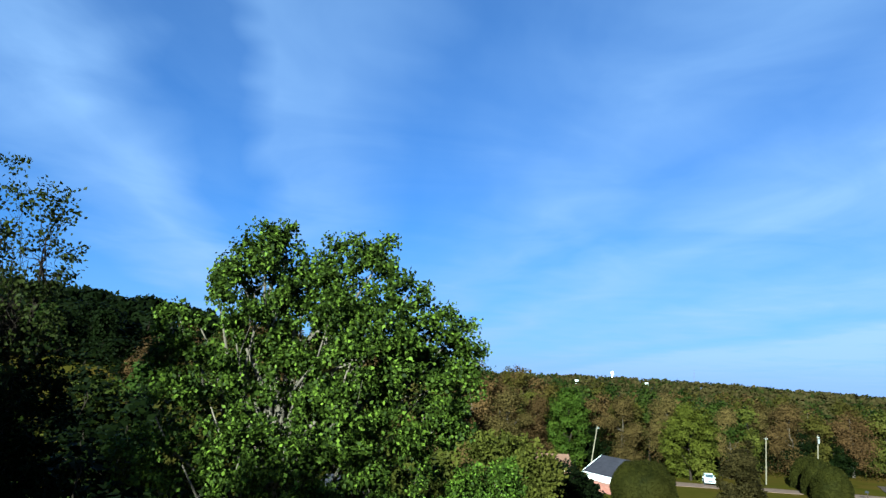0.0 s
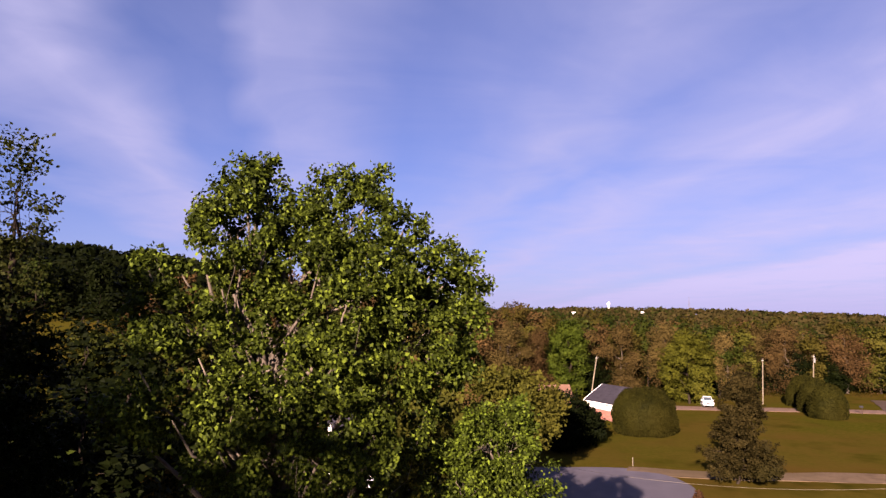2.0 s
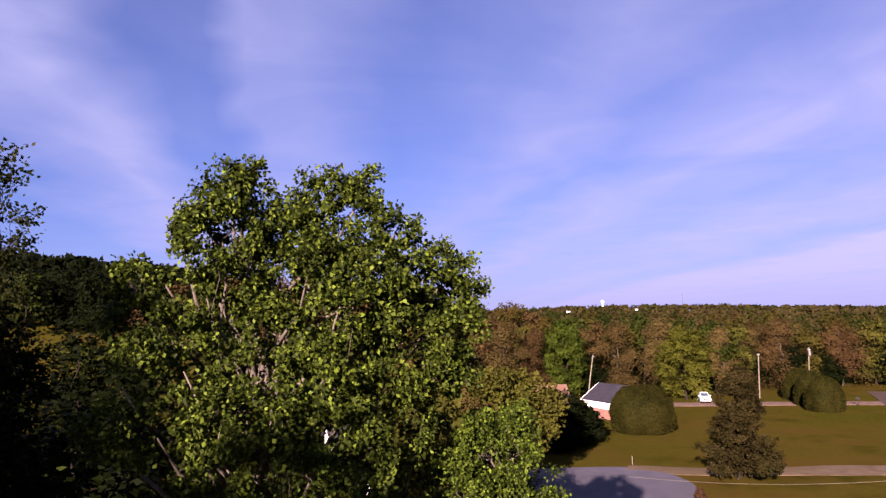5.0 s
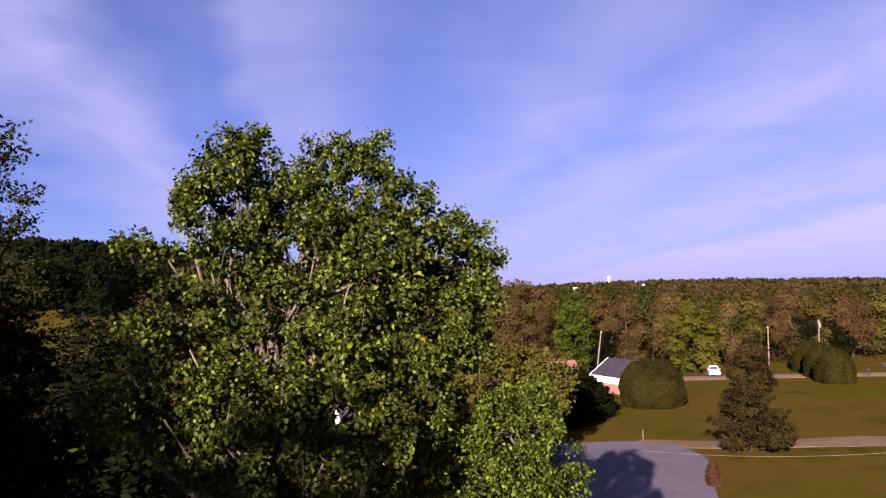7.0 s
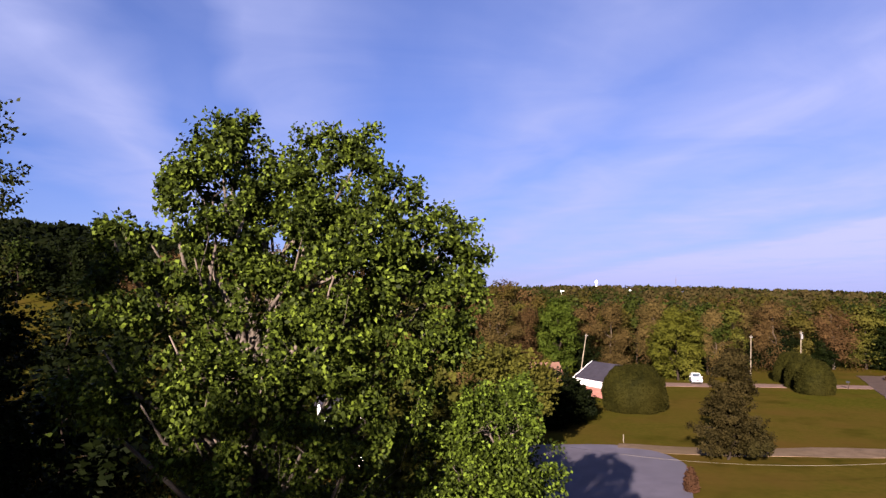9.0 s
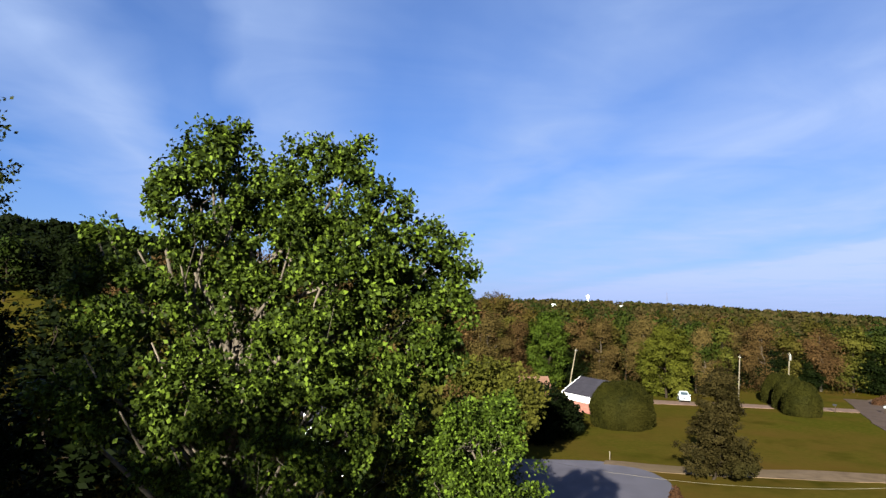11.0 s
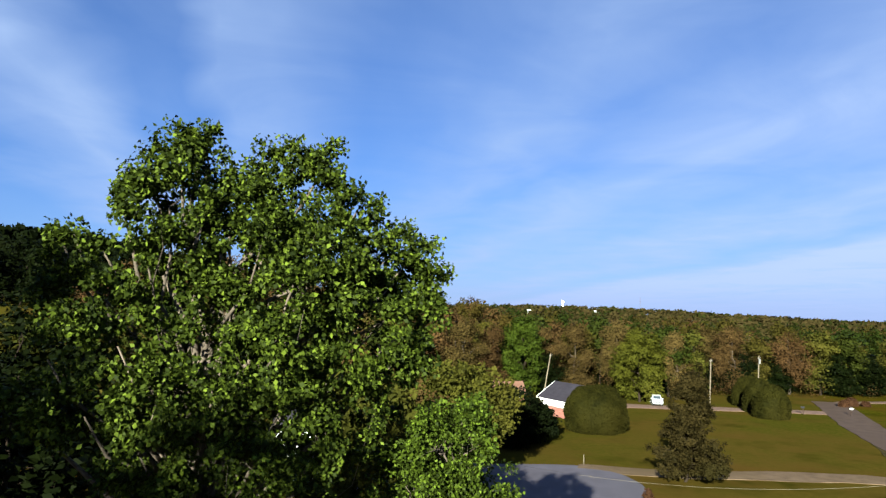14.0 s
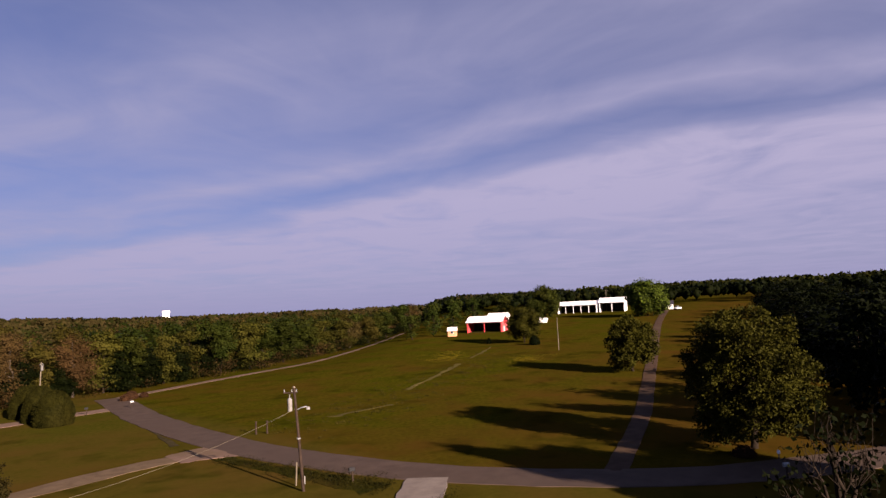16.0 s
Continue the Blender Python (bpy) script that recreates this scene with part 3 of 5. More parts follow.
MAIN_CORE = [(0.20, 13.20, 16.54, 0.57, 0.55), (0.57, 13.10, 16.15, 0.45, 0.51), (-2.56, 12.50, 17.68, 0.55, 0.57), (-2.90, 12.60, 18.01, 0.35, 0.44), (-2.04, 12.30, 17.33, 0.59, 0.54), (-2.79, 12.20, 16.60, 0.64, 0.64), (-1.53, 12.40, 16.88, 0.76, 0.65), (-3.59, 12.00, 16.10, 0.73, 0.62),
             (-3.6, 12.6, 16.4, 1.0, 1.5), (-1.4, 13.0, 16.6, 1.2, 1.2), (-3.4, 12.4, 13.6, 1.6, 1.6), (-0.9, 12.9, 14.4, 1.3, 1.5), (-2.6, 13.2, 11.2, 2.2, 1.5)]
lobed_tree("broadleaf_tree", (-2.4, 13.0, 0), MAIN + MAIN_CORE, "tall broadleaf tree with glossy green leaves and pale limbs", "tree", LEAF_NEAR, BARK_PALE, 3, 0.36, 64, 0.115, 0.09, 0.26, rough=0.09, inner=0.16, twigs=0.07, holes=0.45, grain=1.7, droop=0.6, lean=4.0, solid=0.6, clear=((-2.1, 12.6, 13.7), (-0.162, 0.972, -0.170), 0.3), drop=3.6)
# the thin-topped tree beside it
lobed_tree("thin_tree", (-16.0, 22.0, 0), [(-14.4, 20.8, 20.2, 1.1, 1.9), (-15.9, 20.0, 19.6, 2.2, 3.2), (-13.9, 21.0, 19.0, 0.75, 0.85), (-15.2, 20.4, 16.7, 2.2, 2.2)],
           "tall thin-leaved tree with sky showing through its top", "tree", LEAF_LEFT, BARK_DARK, 4, 0.6, 19, 0.2, 0.15, 0.3, rough=0.16, holes=0.36, grain=0.8)
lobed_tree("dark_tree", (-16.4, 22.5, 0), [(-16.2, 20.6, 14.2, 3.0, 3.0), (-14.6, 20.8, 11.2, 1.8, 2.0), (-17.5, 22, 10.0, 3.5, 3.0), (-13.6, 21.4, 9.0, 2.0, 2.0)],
           "dense green tree with deep shade put into its leaf colour", "tree", LEAF_DARK, BARK_DARK, 5, 0.55, 26, 0.24, 0.2, 0.35, holes=0.3)
# the bright lower tree by the yard
lobed_tree("bright_tree", (1.6, 14.6, 0), [(1.15, 13.24, 13.21, 1.03, 0.85), (1.81, 13.18, 12.37, 0.85, 0.85), (0.54, 13.0, 12.31, 1.0, 0.91), (1.63, 13.54, 13.7, 0.6, 0.44), (1.09, 13.42, 11.22, 1.51, 1.03), (1.5, 14.0, 9.6, 1.6, 1.4), (1.6, 14.2, 7.8, 1.5, 1.2)],
           "bright yellow-green broadleaf tree beside the grey yard", "tree", LEAF_LIME, BARK_PALE, 6, 0.27, 56, 0.11, 0.078, 0.22, rough=0.08, twigs=0.2, holes=0.44, grain=1.6, droop=0.6)
lobed_tree("shaded_tree", (-2.4, 33.5, 0), [(-1.6, 32.9, 10.4, 2.6, 2.6), (0.2, 30.6, 9.2, 2.8, 2.6), (-5.5, 34.5, 5.6, 3.0, 2.4), (1.5, 31.5, 7.0, 2.4, 2.4)],
           "dense olive-brown tree standing in shade", "tree", LEAF_OLIVE, BARK_DARK, 7, 0.6, 26, 0.3, 0.28, 0.32)
lobed_tree("small_bare_tree", (-0.6, 45.5, 0), [(-1.3, 45.0, 10.6, 2.6, 2.3), (1.0, 46, 8.5, 2.6, 2.2), (-3.5, 46, 8.0, 2.5, 2.2)],
           "half-bare brown tree behind the shaded trees", "tree", LEAF_BROWN, BARK_DARK, 8, 0.75, 18, 0.36, 0.26, 0.26)
lobed_tree("olive_tree", (5.8, 63, 0), [(5.6, 61.8, 8.4, 3.3, 2.8), (8.6, 62.4, 7.6, 2.8, 2.6), (3.2, 62.2, 7.6, 2.8, 2.6), (6.0, 62, 5.5, 4.2, 2.5)],
           "rounded olive-green tree behind the yard", "tree", LEAF_OLIVE, BARK_DARK, 9, 0.8, 26, 0.36, 0.36, 0.3)
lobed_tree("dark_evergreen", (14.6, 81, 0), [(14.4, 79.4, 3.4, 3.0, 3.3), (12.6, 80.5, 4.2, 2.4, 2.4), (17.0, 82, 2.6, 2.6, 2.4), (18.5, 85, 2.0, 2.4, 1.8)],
           "dense evergreen beside the lawn, shade put into its leaves", "tree", LEAF_BLACK, BARK_DARK, 10, 0.6, 30, 0.3, 0.3, 0.3)

# unseen trees added behind and beside the camera to cast shade
for i, (x, y, h) in enumerate([(-12.6, -19.0, 24.6), (-15.8, -15.5, 27.0), (-20.0, -14.0, 28.0), (-24.5, -15.0, 28.5), (-29.0, -16.0, 30.0), (44.0, -26.0, 22.0), (46.5, -27.5, 20.0), (48.0, -33.0, 21.0), (51.0, -40.0, 21.0)]):
    lobes = [(x - 0.6, y, h - 2.2, 1.6, 2.2), (x - 1.5, y - 1, h - 5.0, 2.4, 2.4), (x + 1.0, y + 0.4, h - 5.6, 1.9, 2.0), (x + 0.6, y - 0.6, h - 8.5, 2.8, 2.4), (x - 1.6, y + 1, h - 11, 3.0, 2.6), (x + 2.2, y, h - 12, 3.0, 2.6)]
    lobed_tree("shade_tree", (x, y, 0), lobes, "tall dense broadleaf tree out of view, added for shade", "tree", LEAF_GREEN, BARK_DARK, 60 + i, (0.95, 0.88)[i] if i < 2 else 0.6, (11, 12)[i] if i < 2 else 20, 0.32, 0.46, 0.4, "trees beside the lawn")

# uneven pine on the lawn
rng = np.random.default_rng(21)
pine_lobes = []
for k in range(46):
    h = 0.9 + 9.2 * (k / 45) ** 0.95
    reach = (4.1 * (1 - (h - 1.6) / 9.4) if h > 1.6 else 3.4) * rng.uniform(0.35, 1.0)
    a = k * 2.4 + rng.normal(0, 0.4)
    s = 0.6 + 0.08 * reach + rng.uniform(0, 0.25)
    pine_lobes.append((28.3 + 0.12 * h + reach * 0.8 * math.sin(a), 63.6 + reach * 0.8 * math.cos(a), h, s * 1.2, s * 0.6))
pine_lobes.append((30.0, 63.6, 10.4, 0.5, 0.8))
lobed_tree("pine_tree", (28.4, 63.6, 0), pine_lobes, "uneven brown-green pine on the lawn by the drive", "tree", NEEDLE, BARK_DARK, 22, 0.42, 26, 0.2, 0.21, 0.16, inner=0.12, twigs=0.2, holes=0.42, grain=1.0, skin=0.6)


def dome(name, x, y, r, h, label, seed, leaf=HEDGE, group="", cut=0.32):
    """A clipped dome of foliage: dense leaf skin over a lumpy body."""
    rng = np.random.default_rng(seed)
    g = ground_z(x, y)
    ob = thing(name, Matrix.Translation((x, y, g)), label, "shrub", group)
    bm = bmesh.new()
    bmesh.ops.create_icosphere(bm, subdivisions=4, radius=1)
    for v in bm.verts:
        p = v.co.normalized()
        k = 0.93 + 0.10 * noise.noise(p * 2.2 + Vector((seed, 0, 0))) + 0.055 * noise.noise(p * 6 + Vector((0, seed, 0)))
        v.co = Vector((p.x * r * k, p.y * r * k, max(-0.02, (p.z + cut) / (1 + cut)) * h * k))
    pts = [(v.co.copy(), v.normal.copy()) for v in bm.verts]
    for f in bm.faces:
        f.smooth = True
    tri = [(f.verts[0].co.copy(), f.verts[1].co.copy(), f.verts[2].co.copy(), f.normal.copy()) for f in bm.faces]
    part("inner_growth", bm, leaf, ob)
    n = int(1100 * r * h)
    area = np.array([(b - a).cross(c - a).length for a, b, c, _ in tri])
    pick = rng.choice(len(tri), n, p=area / area.sum())
    uv = rng.random((n, 2))
    flip = uv.sum(1) > 1
    uv[flip] = 1 - uv[flip]
    A = np.array([tri[i][0] for i in pick])
    B = np.array([tri[i][1] for i in pick])
    C = np.array([tri[i][2] for i in pick])
    N = np.array([tri[i][3] for i in pick])
    pos = A + (B - A) * uv[:, :1] + (C - A) * uv[:, 1:]
    pos += N * rng.normal(0.0, 0.06, (n, 1))
    leaf_object("leaves", pos, N * 0.5 + rng.normal(0, 0.7, (n, 3)), 0.16 * rng.uniform(0.7, 1.4, n), rng, leaf, ob)
    return ob


dome("domed_shrub", 28.1, 91.5, 4.7, 6.8, "large clipped dome-shaped olive shrub on the lawn", 31, cut=0.5)
for i, (x, y, r, h) in enumerate([(65.5, 119.0, 3.1, 5.6), (63.2, 111.5, 2.8, 6.0), (61.6, 105.0, 3.0, 5.7)]):
    dome("rounded_shrub", x, y, r, h, "rounded dark green shrub in a row by the road", 40 + i, group="shrubs by the road")
for i, (x, y, r, h) in enumerate([(83.5, 118.5, 0.9, 1.3), (86.0, 120.0, 1.2, 1.6), (88.5, 119.5, 0.8, 1.0)]):
    dome("roadside_shrub", x, y, r, h, "low rust-red dry shrub at the road corner", 52 + i, RUSSET, "dry shrubs at the corner")
lobed_tree("twiggy_shrub", (19.6, 90.5, 0), [(19.4, 90.4, 3.2, 1.0, 1.2), (20.6, 90.8, 2.4, 0.9, 1.1), (18.6, 91, 2.2, 1.0, 1.2), (19.8, 90.2, 1.2, 1.4, 1.0)],
           "half-bare brown shrub in front of the brick house", "shrub", LEAF_BROWN, BARK_MID, 57, 0.5, 16, 0.2, 0.14, 0.12, holes=0.3)
dome("russet_shrub", 20.9, 53.5, 0.5, 2.0, "small russet shrub at the edge of the yard", 50, RUSSET)


def egg_lobes(rng, height, width, density):
    """Random lobes inside an egg that stands on the ground."""
    lobes, low = [], 0.16
    for k in range(int(9 * density) + 4):
        h = low + (0.93 - low) * rng.random()
        fat = math.sin(math.pi * min(1, 0.18 + 0.82 * (h - low) / (1 - low))) ** 0.7
        a, q = rng.uniform(0, 2 * math.pi), rng.uniform(0.2, 0.75) * fat * width / 2
        s = width * rng.uniform(0.15, 0.24)
        lobes.append((q * math.sin(a), q * math.cos(a), h * height, s, s * rng.uniform(0.7, 1.0)))
    lobes.append((0, 0, height * 0.9, width * 0.17, height * 0.1))
    return lobes


def wood_tree(name, seed, height, width, leaf, bark, label, density, fine, size):
    """A free-standing woodland tree, crown of random lobes inside an egg; to be copied."""
    rng = np.random.default_rng(seed)
    lobes = egg_lobes(rng, height, width, density)
    gap, per, wide = (1.05, 40 if size < 0.3 else 22, 0.5) if fine else (1.6, 16 if size < 0.3 else 9, 0.65)
    return lobed_tree(name, (0, 0, 0), lobes, label, "tree", leaf, bark, seed, gap, per, wide, size * (1.0 if fine else 1.5), 0.02 * height, "trees of the wood", twigs=0.06 if fine else 0.02, coarse=True, skin=0.9)


PROTO = {}
KINDS = {
    "green": (LEAF_GREEN, BARK_DARK, "green broadleaf tree at the edge of the wood", 1.1, 0.42),
    "olive": (LEAF_OLIVE, BARK_DARK, "olive-green broadleaf tree in the wood", 1.0, 0.42),
    "brown": (LEAF_BROWN, BARK_MID, "nearly bare brown tree with fine twigs", 1.0, 0.23),
    "black": (LEAF_BLACK, BARK_DARK, "tall tree south of the lane, leaves blackened for shade", 1.1, 0.42),
    "dark": (LEAF_DARK, BARK_DARK, "green broadleaf tree, shade put into its leaf colour", 1.1, 0.42),
}


def plant(kind, shape, x, y, height, width, turn_by, fine=True):
    """Plants a tree of a kind; shape picks one of its forms, stretched to the height and width."""
    key = (kind, shape, fine)
    m = pose(x, y, ground_z(x, y) - 0.05, 0, 0, turn_by) @ Matrix.Diagonal((width / 8.0, width / 8.0, height / 12.0, 1))
    if key not in PROTO:
        leaf, bark, label, dens, size = KINDS[kind]
        PROTO[key] = wood_tree("woodland_tree", 100 + 17 * shape + 3 * list(KINDS).index(kind), 12.0, 8.0, leaf, bark, label, dens, fine, size)
        PROTO[key].matrix_basis = m
        return PROTO[key]
    k = PROTO[key].scale
    return copy_thing(PROTO[key], m @ Matrix.Diagonal((1 / k.x, 1 / k.y, 1 / k.z, 1)))


# single trees that stand out
def round_tree(name, x, y, height, width, leaf, label, seed, size=0.34, low=2.6, gap=0.78):
    """A broad single tree: lobes wound round the trunk inside an egg."""
    rng = np.random.default_rng(seed)
    g = ground_z(x, y)
    lobes = []
    for k in range(22):
        u = k / 21
        q = width / 2 * 0.68 * math.sin(0.5 + 2.45 * u) ** 0.8
        s = width * rng.uniform(0.13, 0.18)
        a = k * 2.4 + rng.normal(0, 0.3)
        lobes.append((x + q * math.sin(a), y + q * math.cos(a), g + low + (height - low - s * 0.8) * u ** 0.9, s, s * 0.85))
    return lobed_tree(name, (x, y, g), lobes, label, "tree", leaf, BARK_DARK, seed, gap, 30, 0.36 * gap / 0.78, size, 0.02 * height, inner=0.2, twigs=0.08, holes=0.2, grain=0.9, skin=0.9)


round_tree("green_tree", 24.6, 129.5, 15.4, 9.5, LEAF_FRESH, "tall fresh green tree behind the brick house", 201, low=1.4)
round_tree("oak_tree", 46.0, 122.5, 13.6, 11.0, LEAF_OAK, "broad yellow-green oak beside the upper drive", 202, low=1.3)
round_tree("farm_tree", 283, 102, 15.5, 14.0, LEAF_GREEN, "dark green tree between the barn and the sheds", 203, 0.6, gap=1.5)
round_tree("lane_tree", 287, 57.5, 15.5, 19.0, LEAF_LIME, "broad sunlit green tree at the top of the farm lane", 204, 0.6, gap=1.6)
plant("brown", 0, 12.5, 120, 13.5, 11, 20)
plant("brown", 1, 18.5, 126, 13.0, 8, 70)
plant("brown", 0, 36.0, 131, 13.8, 8, 140)
plant("brown", 1, 55.5, 128, 13.0, 7.5, 10)
plant("olive", 0, 60.0, 131, 13.2, 9, 80)
plant("brown", 1, 70.0, 146, 14.0, 10, 180)
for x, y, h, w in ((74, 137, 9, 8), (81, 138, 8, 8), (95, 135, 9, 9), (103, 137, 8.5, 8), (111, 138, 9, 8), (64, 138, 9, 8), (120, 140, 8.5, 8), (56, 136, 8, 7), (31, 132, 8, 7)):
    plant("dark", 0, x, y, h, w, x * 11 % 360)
plant("olive", 1, 38.5, 138, 14.0, 9, 0)
round_tree("field_tree", 186, 74.5, 11.0, 11.0, LEAF_SHADE, "thin olive-brown tree standing by the field track", 205, 0.45, gap=1.2)
plant("green", 0, 274.0, 106.0, 9.0, 7.0, 20)
rng = np.random.default_rng(33)
lobed_tree("roadside_tree", (73.5, 5.5, 0), [(73.5 + 4.6 * math.sin(a) * q, 5.5 + 4.6 * math.cos(a) * q, h, s, s * 0.85) for a, q, h, s in
           [(k * 2.4, 0.35 + 0.65 * math.sin(0.6 + 2.3 * k / 19), 2.6 + 9.9 * (k / 19) ** 0.9, rng.uniform(1.7, 2.5)) for k in range(20)]],
           "broad rounded yellow-green tree beside the road", "tree", LEAF_SHADE, BARK_DARK, 34, 0.6, 26, 0.34, 0.27, 0.4, inner=0.3, holes=0.25, grain=0.5)
lobed_tree("pasture_tree", (130.0, 30.0, ground_z(130, 30)), [(130 + 3.0 * math.sin(a) * q, 30 + 3.0 * math.cos(a) * q, ground_z(130, 30) + h, s, s * 0.9) for a, q, h, s in
           [(k * 2.4, 0.4 + 0.6 * math.sin(0.7 + 2.2 * k / 11), 2.0 + 6.6 * (k / 11) ** 0.9, rng.uniform(1.5, 2.3)) for k in range(12)]],
           "rounded olive-green tree standing in the pasture", "tree", LEAF_SHADE, BARK_DARK, 35, 0.75, 24, 0.36, 0.36, 0.32, inner=0.3)

for x, y, h, w in ((214, 122, 10, 8), (226, 128, 12, 9), (238, 126, 11, 9), (250, 132, 12.5, 10), (262, 128, 11, 9), (274, 134, 12, 10), (290, 126, 11, 10), (202, 124, 9, 8), (304, 132, 12, 11)):
    plant("green", 1, x, y, h, w, x * 7 % 360, False)

# woods: along the far side of the lane and the pasture, over the hill, and south of the farm lane
rng = np.random.default_rng(77)
spots, deep = [], {}


def free(x, y, gap):
    return all((x - a) ** 2 + (y - b) ** 2 > gap * gap for a, b in spots)


def wood_edge(x):
    """Southern edge of the northern wood."""
    if x < 10:
        return 104 + (10 - x) * 0.1
    if x < 84:
        return 134 - 8 * math.exp(-((x - 50) / 18) ** 2)
    if x < 120:
        return 132
    return 132 + (x - 120) * 0.22


for _ in range(5200):
    x = rng.uniform(-60, 290)
    e = wood_edge(x)
    y = e + 4 + 85 * rng.random() ** 1.5
    if len(spots) > 259 or not free(x, y, 5.6):
        continue
    spots.append((x, y))
    p = rng.random()
    east = x > 95
    kind = ("green" if p < 0.55 else "olive" if p < 0.94 else "brown") if east else ("green" if p < 0.27 else "olive" if p < 0.6 else "brown")
    height, width = (rng.uniform(11.5, 15.0) + min(2.0, (y - e) * 0.04)) * (0.9 if east else 1.0), rng.uniform(8, 12)
    if y < e + 22:
        plant(kind, int(rng.integers(0, 3)), x, y, height, width, rng.uniform(0, 360), y < e + 11)
    else:
        deep.setdefault(kind, []).append((x, y, height, width))


def clearing(x, y):
    """A sunlit meadow among the western trees, and the gap that opens onto it."""
    b = math.degrees(math.atan2(x, y))
    return (-34 < b < -29.5 and math.hypot(x, y) < 150) or ((x + 84) / 20) ** 2 + ((y - 118) / 24) ** 2 < 1


count = len(spots)
for _ in range(3000):
    b, d = radians(rng.uniform(-50, 2)), 40 + 150 * rng.random() ** 0.7
    x, y = d * math.sin(b), d * math.cos(b)
    if len(spots) - count >= 72 or not free(x, y, 6.5) or (x > -8 and y < 90) or (x > -15 and y < 72) or clearing(x, y):
        continue
    spots.append((x, y))
    pick = rng.random()
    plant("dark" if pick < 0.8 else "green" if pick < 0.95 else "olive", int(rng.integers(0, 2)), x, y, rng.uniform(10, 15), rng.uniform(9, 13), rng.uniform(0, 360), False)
count = len(spots)
for _ in range(3000):
    x = 74 + 230 * rng.random() ** 1.5
    y = -8 + (x - 76) * 0.10 - 34 * rng.random() ** 1.3
    if len(spots) - count >= 66 or not free(x, y, 6.8):
        continue
    spots.append((x, y))
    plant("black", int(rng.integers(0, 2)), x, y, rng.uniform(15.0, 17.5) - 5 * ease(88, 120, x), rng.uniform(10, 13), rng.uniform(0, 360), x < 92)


# trees deeper in the wood, of which only the tops show
for kind, rows in deep.items():
    rng = np.random.default_rng(140 + len(rows))
    got = []
    for x, y, height, width in rows:
        lobes = [(x + a, y + b, ground_z(x, y) + h, r, s) for a, b, h, r, s in egg_lobes(rng, height, width, 1.0)]
        got.append(crown(rng, lobes, 1.7, 6, 0.6))
    pos, way, outs = (np.concatenate([g[i] for g in got]) for i in (0, 1, 3))
    ob = leaf_object("deep_wood", pos, way, 0.66 * rng.uniform(0.7, 1.3, len(pos)), rng, KINDS[kind][0], None, face=outs * 0.9 + np.array((0, 0, 0.25)) + rng.normal(0, 0.32, outs.shape))
    tagged(ob, "crowns of %s trees deep in the wood" % {"green": "dark green", "olive": "olive-green", "brown": "bare brown"}[kind], "woods", kind="stuff")


# undergrowth along the edges of the woods; the green kind is a painted shade band
rng = np.random.default_rng(88)
for name, mat, n, lo, hi, label in (("undergrowth", LEAF_DARK, 640, -40, 300, "undergrowth along the edge of the wood, darkened for shade"), ("dry_undergrowth", LEAF_BROWN, 260, -20, 200, "dry brown undergrowth along the edge of the wood")):
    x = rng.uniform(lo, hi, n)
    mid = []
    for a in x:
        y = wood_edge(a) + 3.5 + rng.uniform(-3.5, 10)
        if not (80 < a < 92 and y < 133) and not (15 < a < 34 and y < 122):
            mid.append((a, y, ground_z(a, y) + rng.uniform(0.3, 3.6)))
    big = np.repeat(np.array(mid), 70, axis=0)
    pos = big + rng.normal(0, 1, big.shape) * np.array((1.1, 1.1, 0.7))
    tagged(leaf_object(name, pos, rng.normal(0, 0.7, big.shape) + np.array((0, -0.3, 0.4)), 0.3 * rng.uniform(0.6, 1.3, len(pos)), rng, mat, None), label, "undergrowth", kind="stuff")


# low growth added over the ground under the western trees, coloured dark as shade
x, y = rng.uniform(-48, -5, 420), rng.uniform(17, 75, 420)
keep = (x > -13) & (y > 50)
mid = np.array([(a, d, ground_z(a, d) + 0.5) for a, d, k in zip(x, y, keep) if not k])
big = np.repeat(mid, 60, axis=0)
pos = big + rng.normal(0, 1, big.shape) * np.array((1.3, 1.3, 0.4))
tagged(leaf_object("shade_undergrowth", pos, rng.normal(0, 0.7, big.shape) + np.array((0, -0.2, 0.5)), 0.36 * rng.uniform(0.6, 1.3, len(pos)), rng, LEAF_DARK, None), "low growth coloured dark to stand for shaded ground", "undergrowth", kind="stuff")


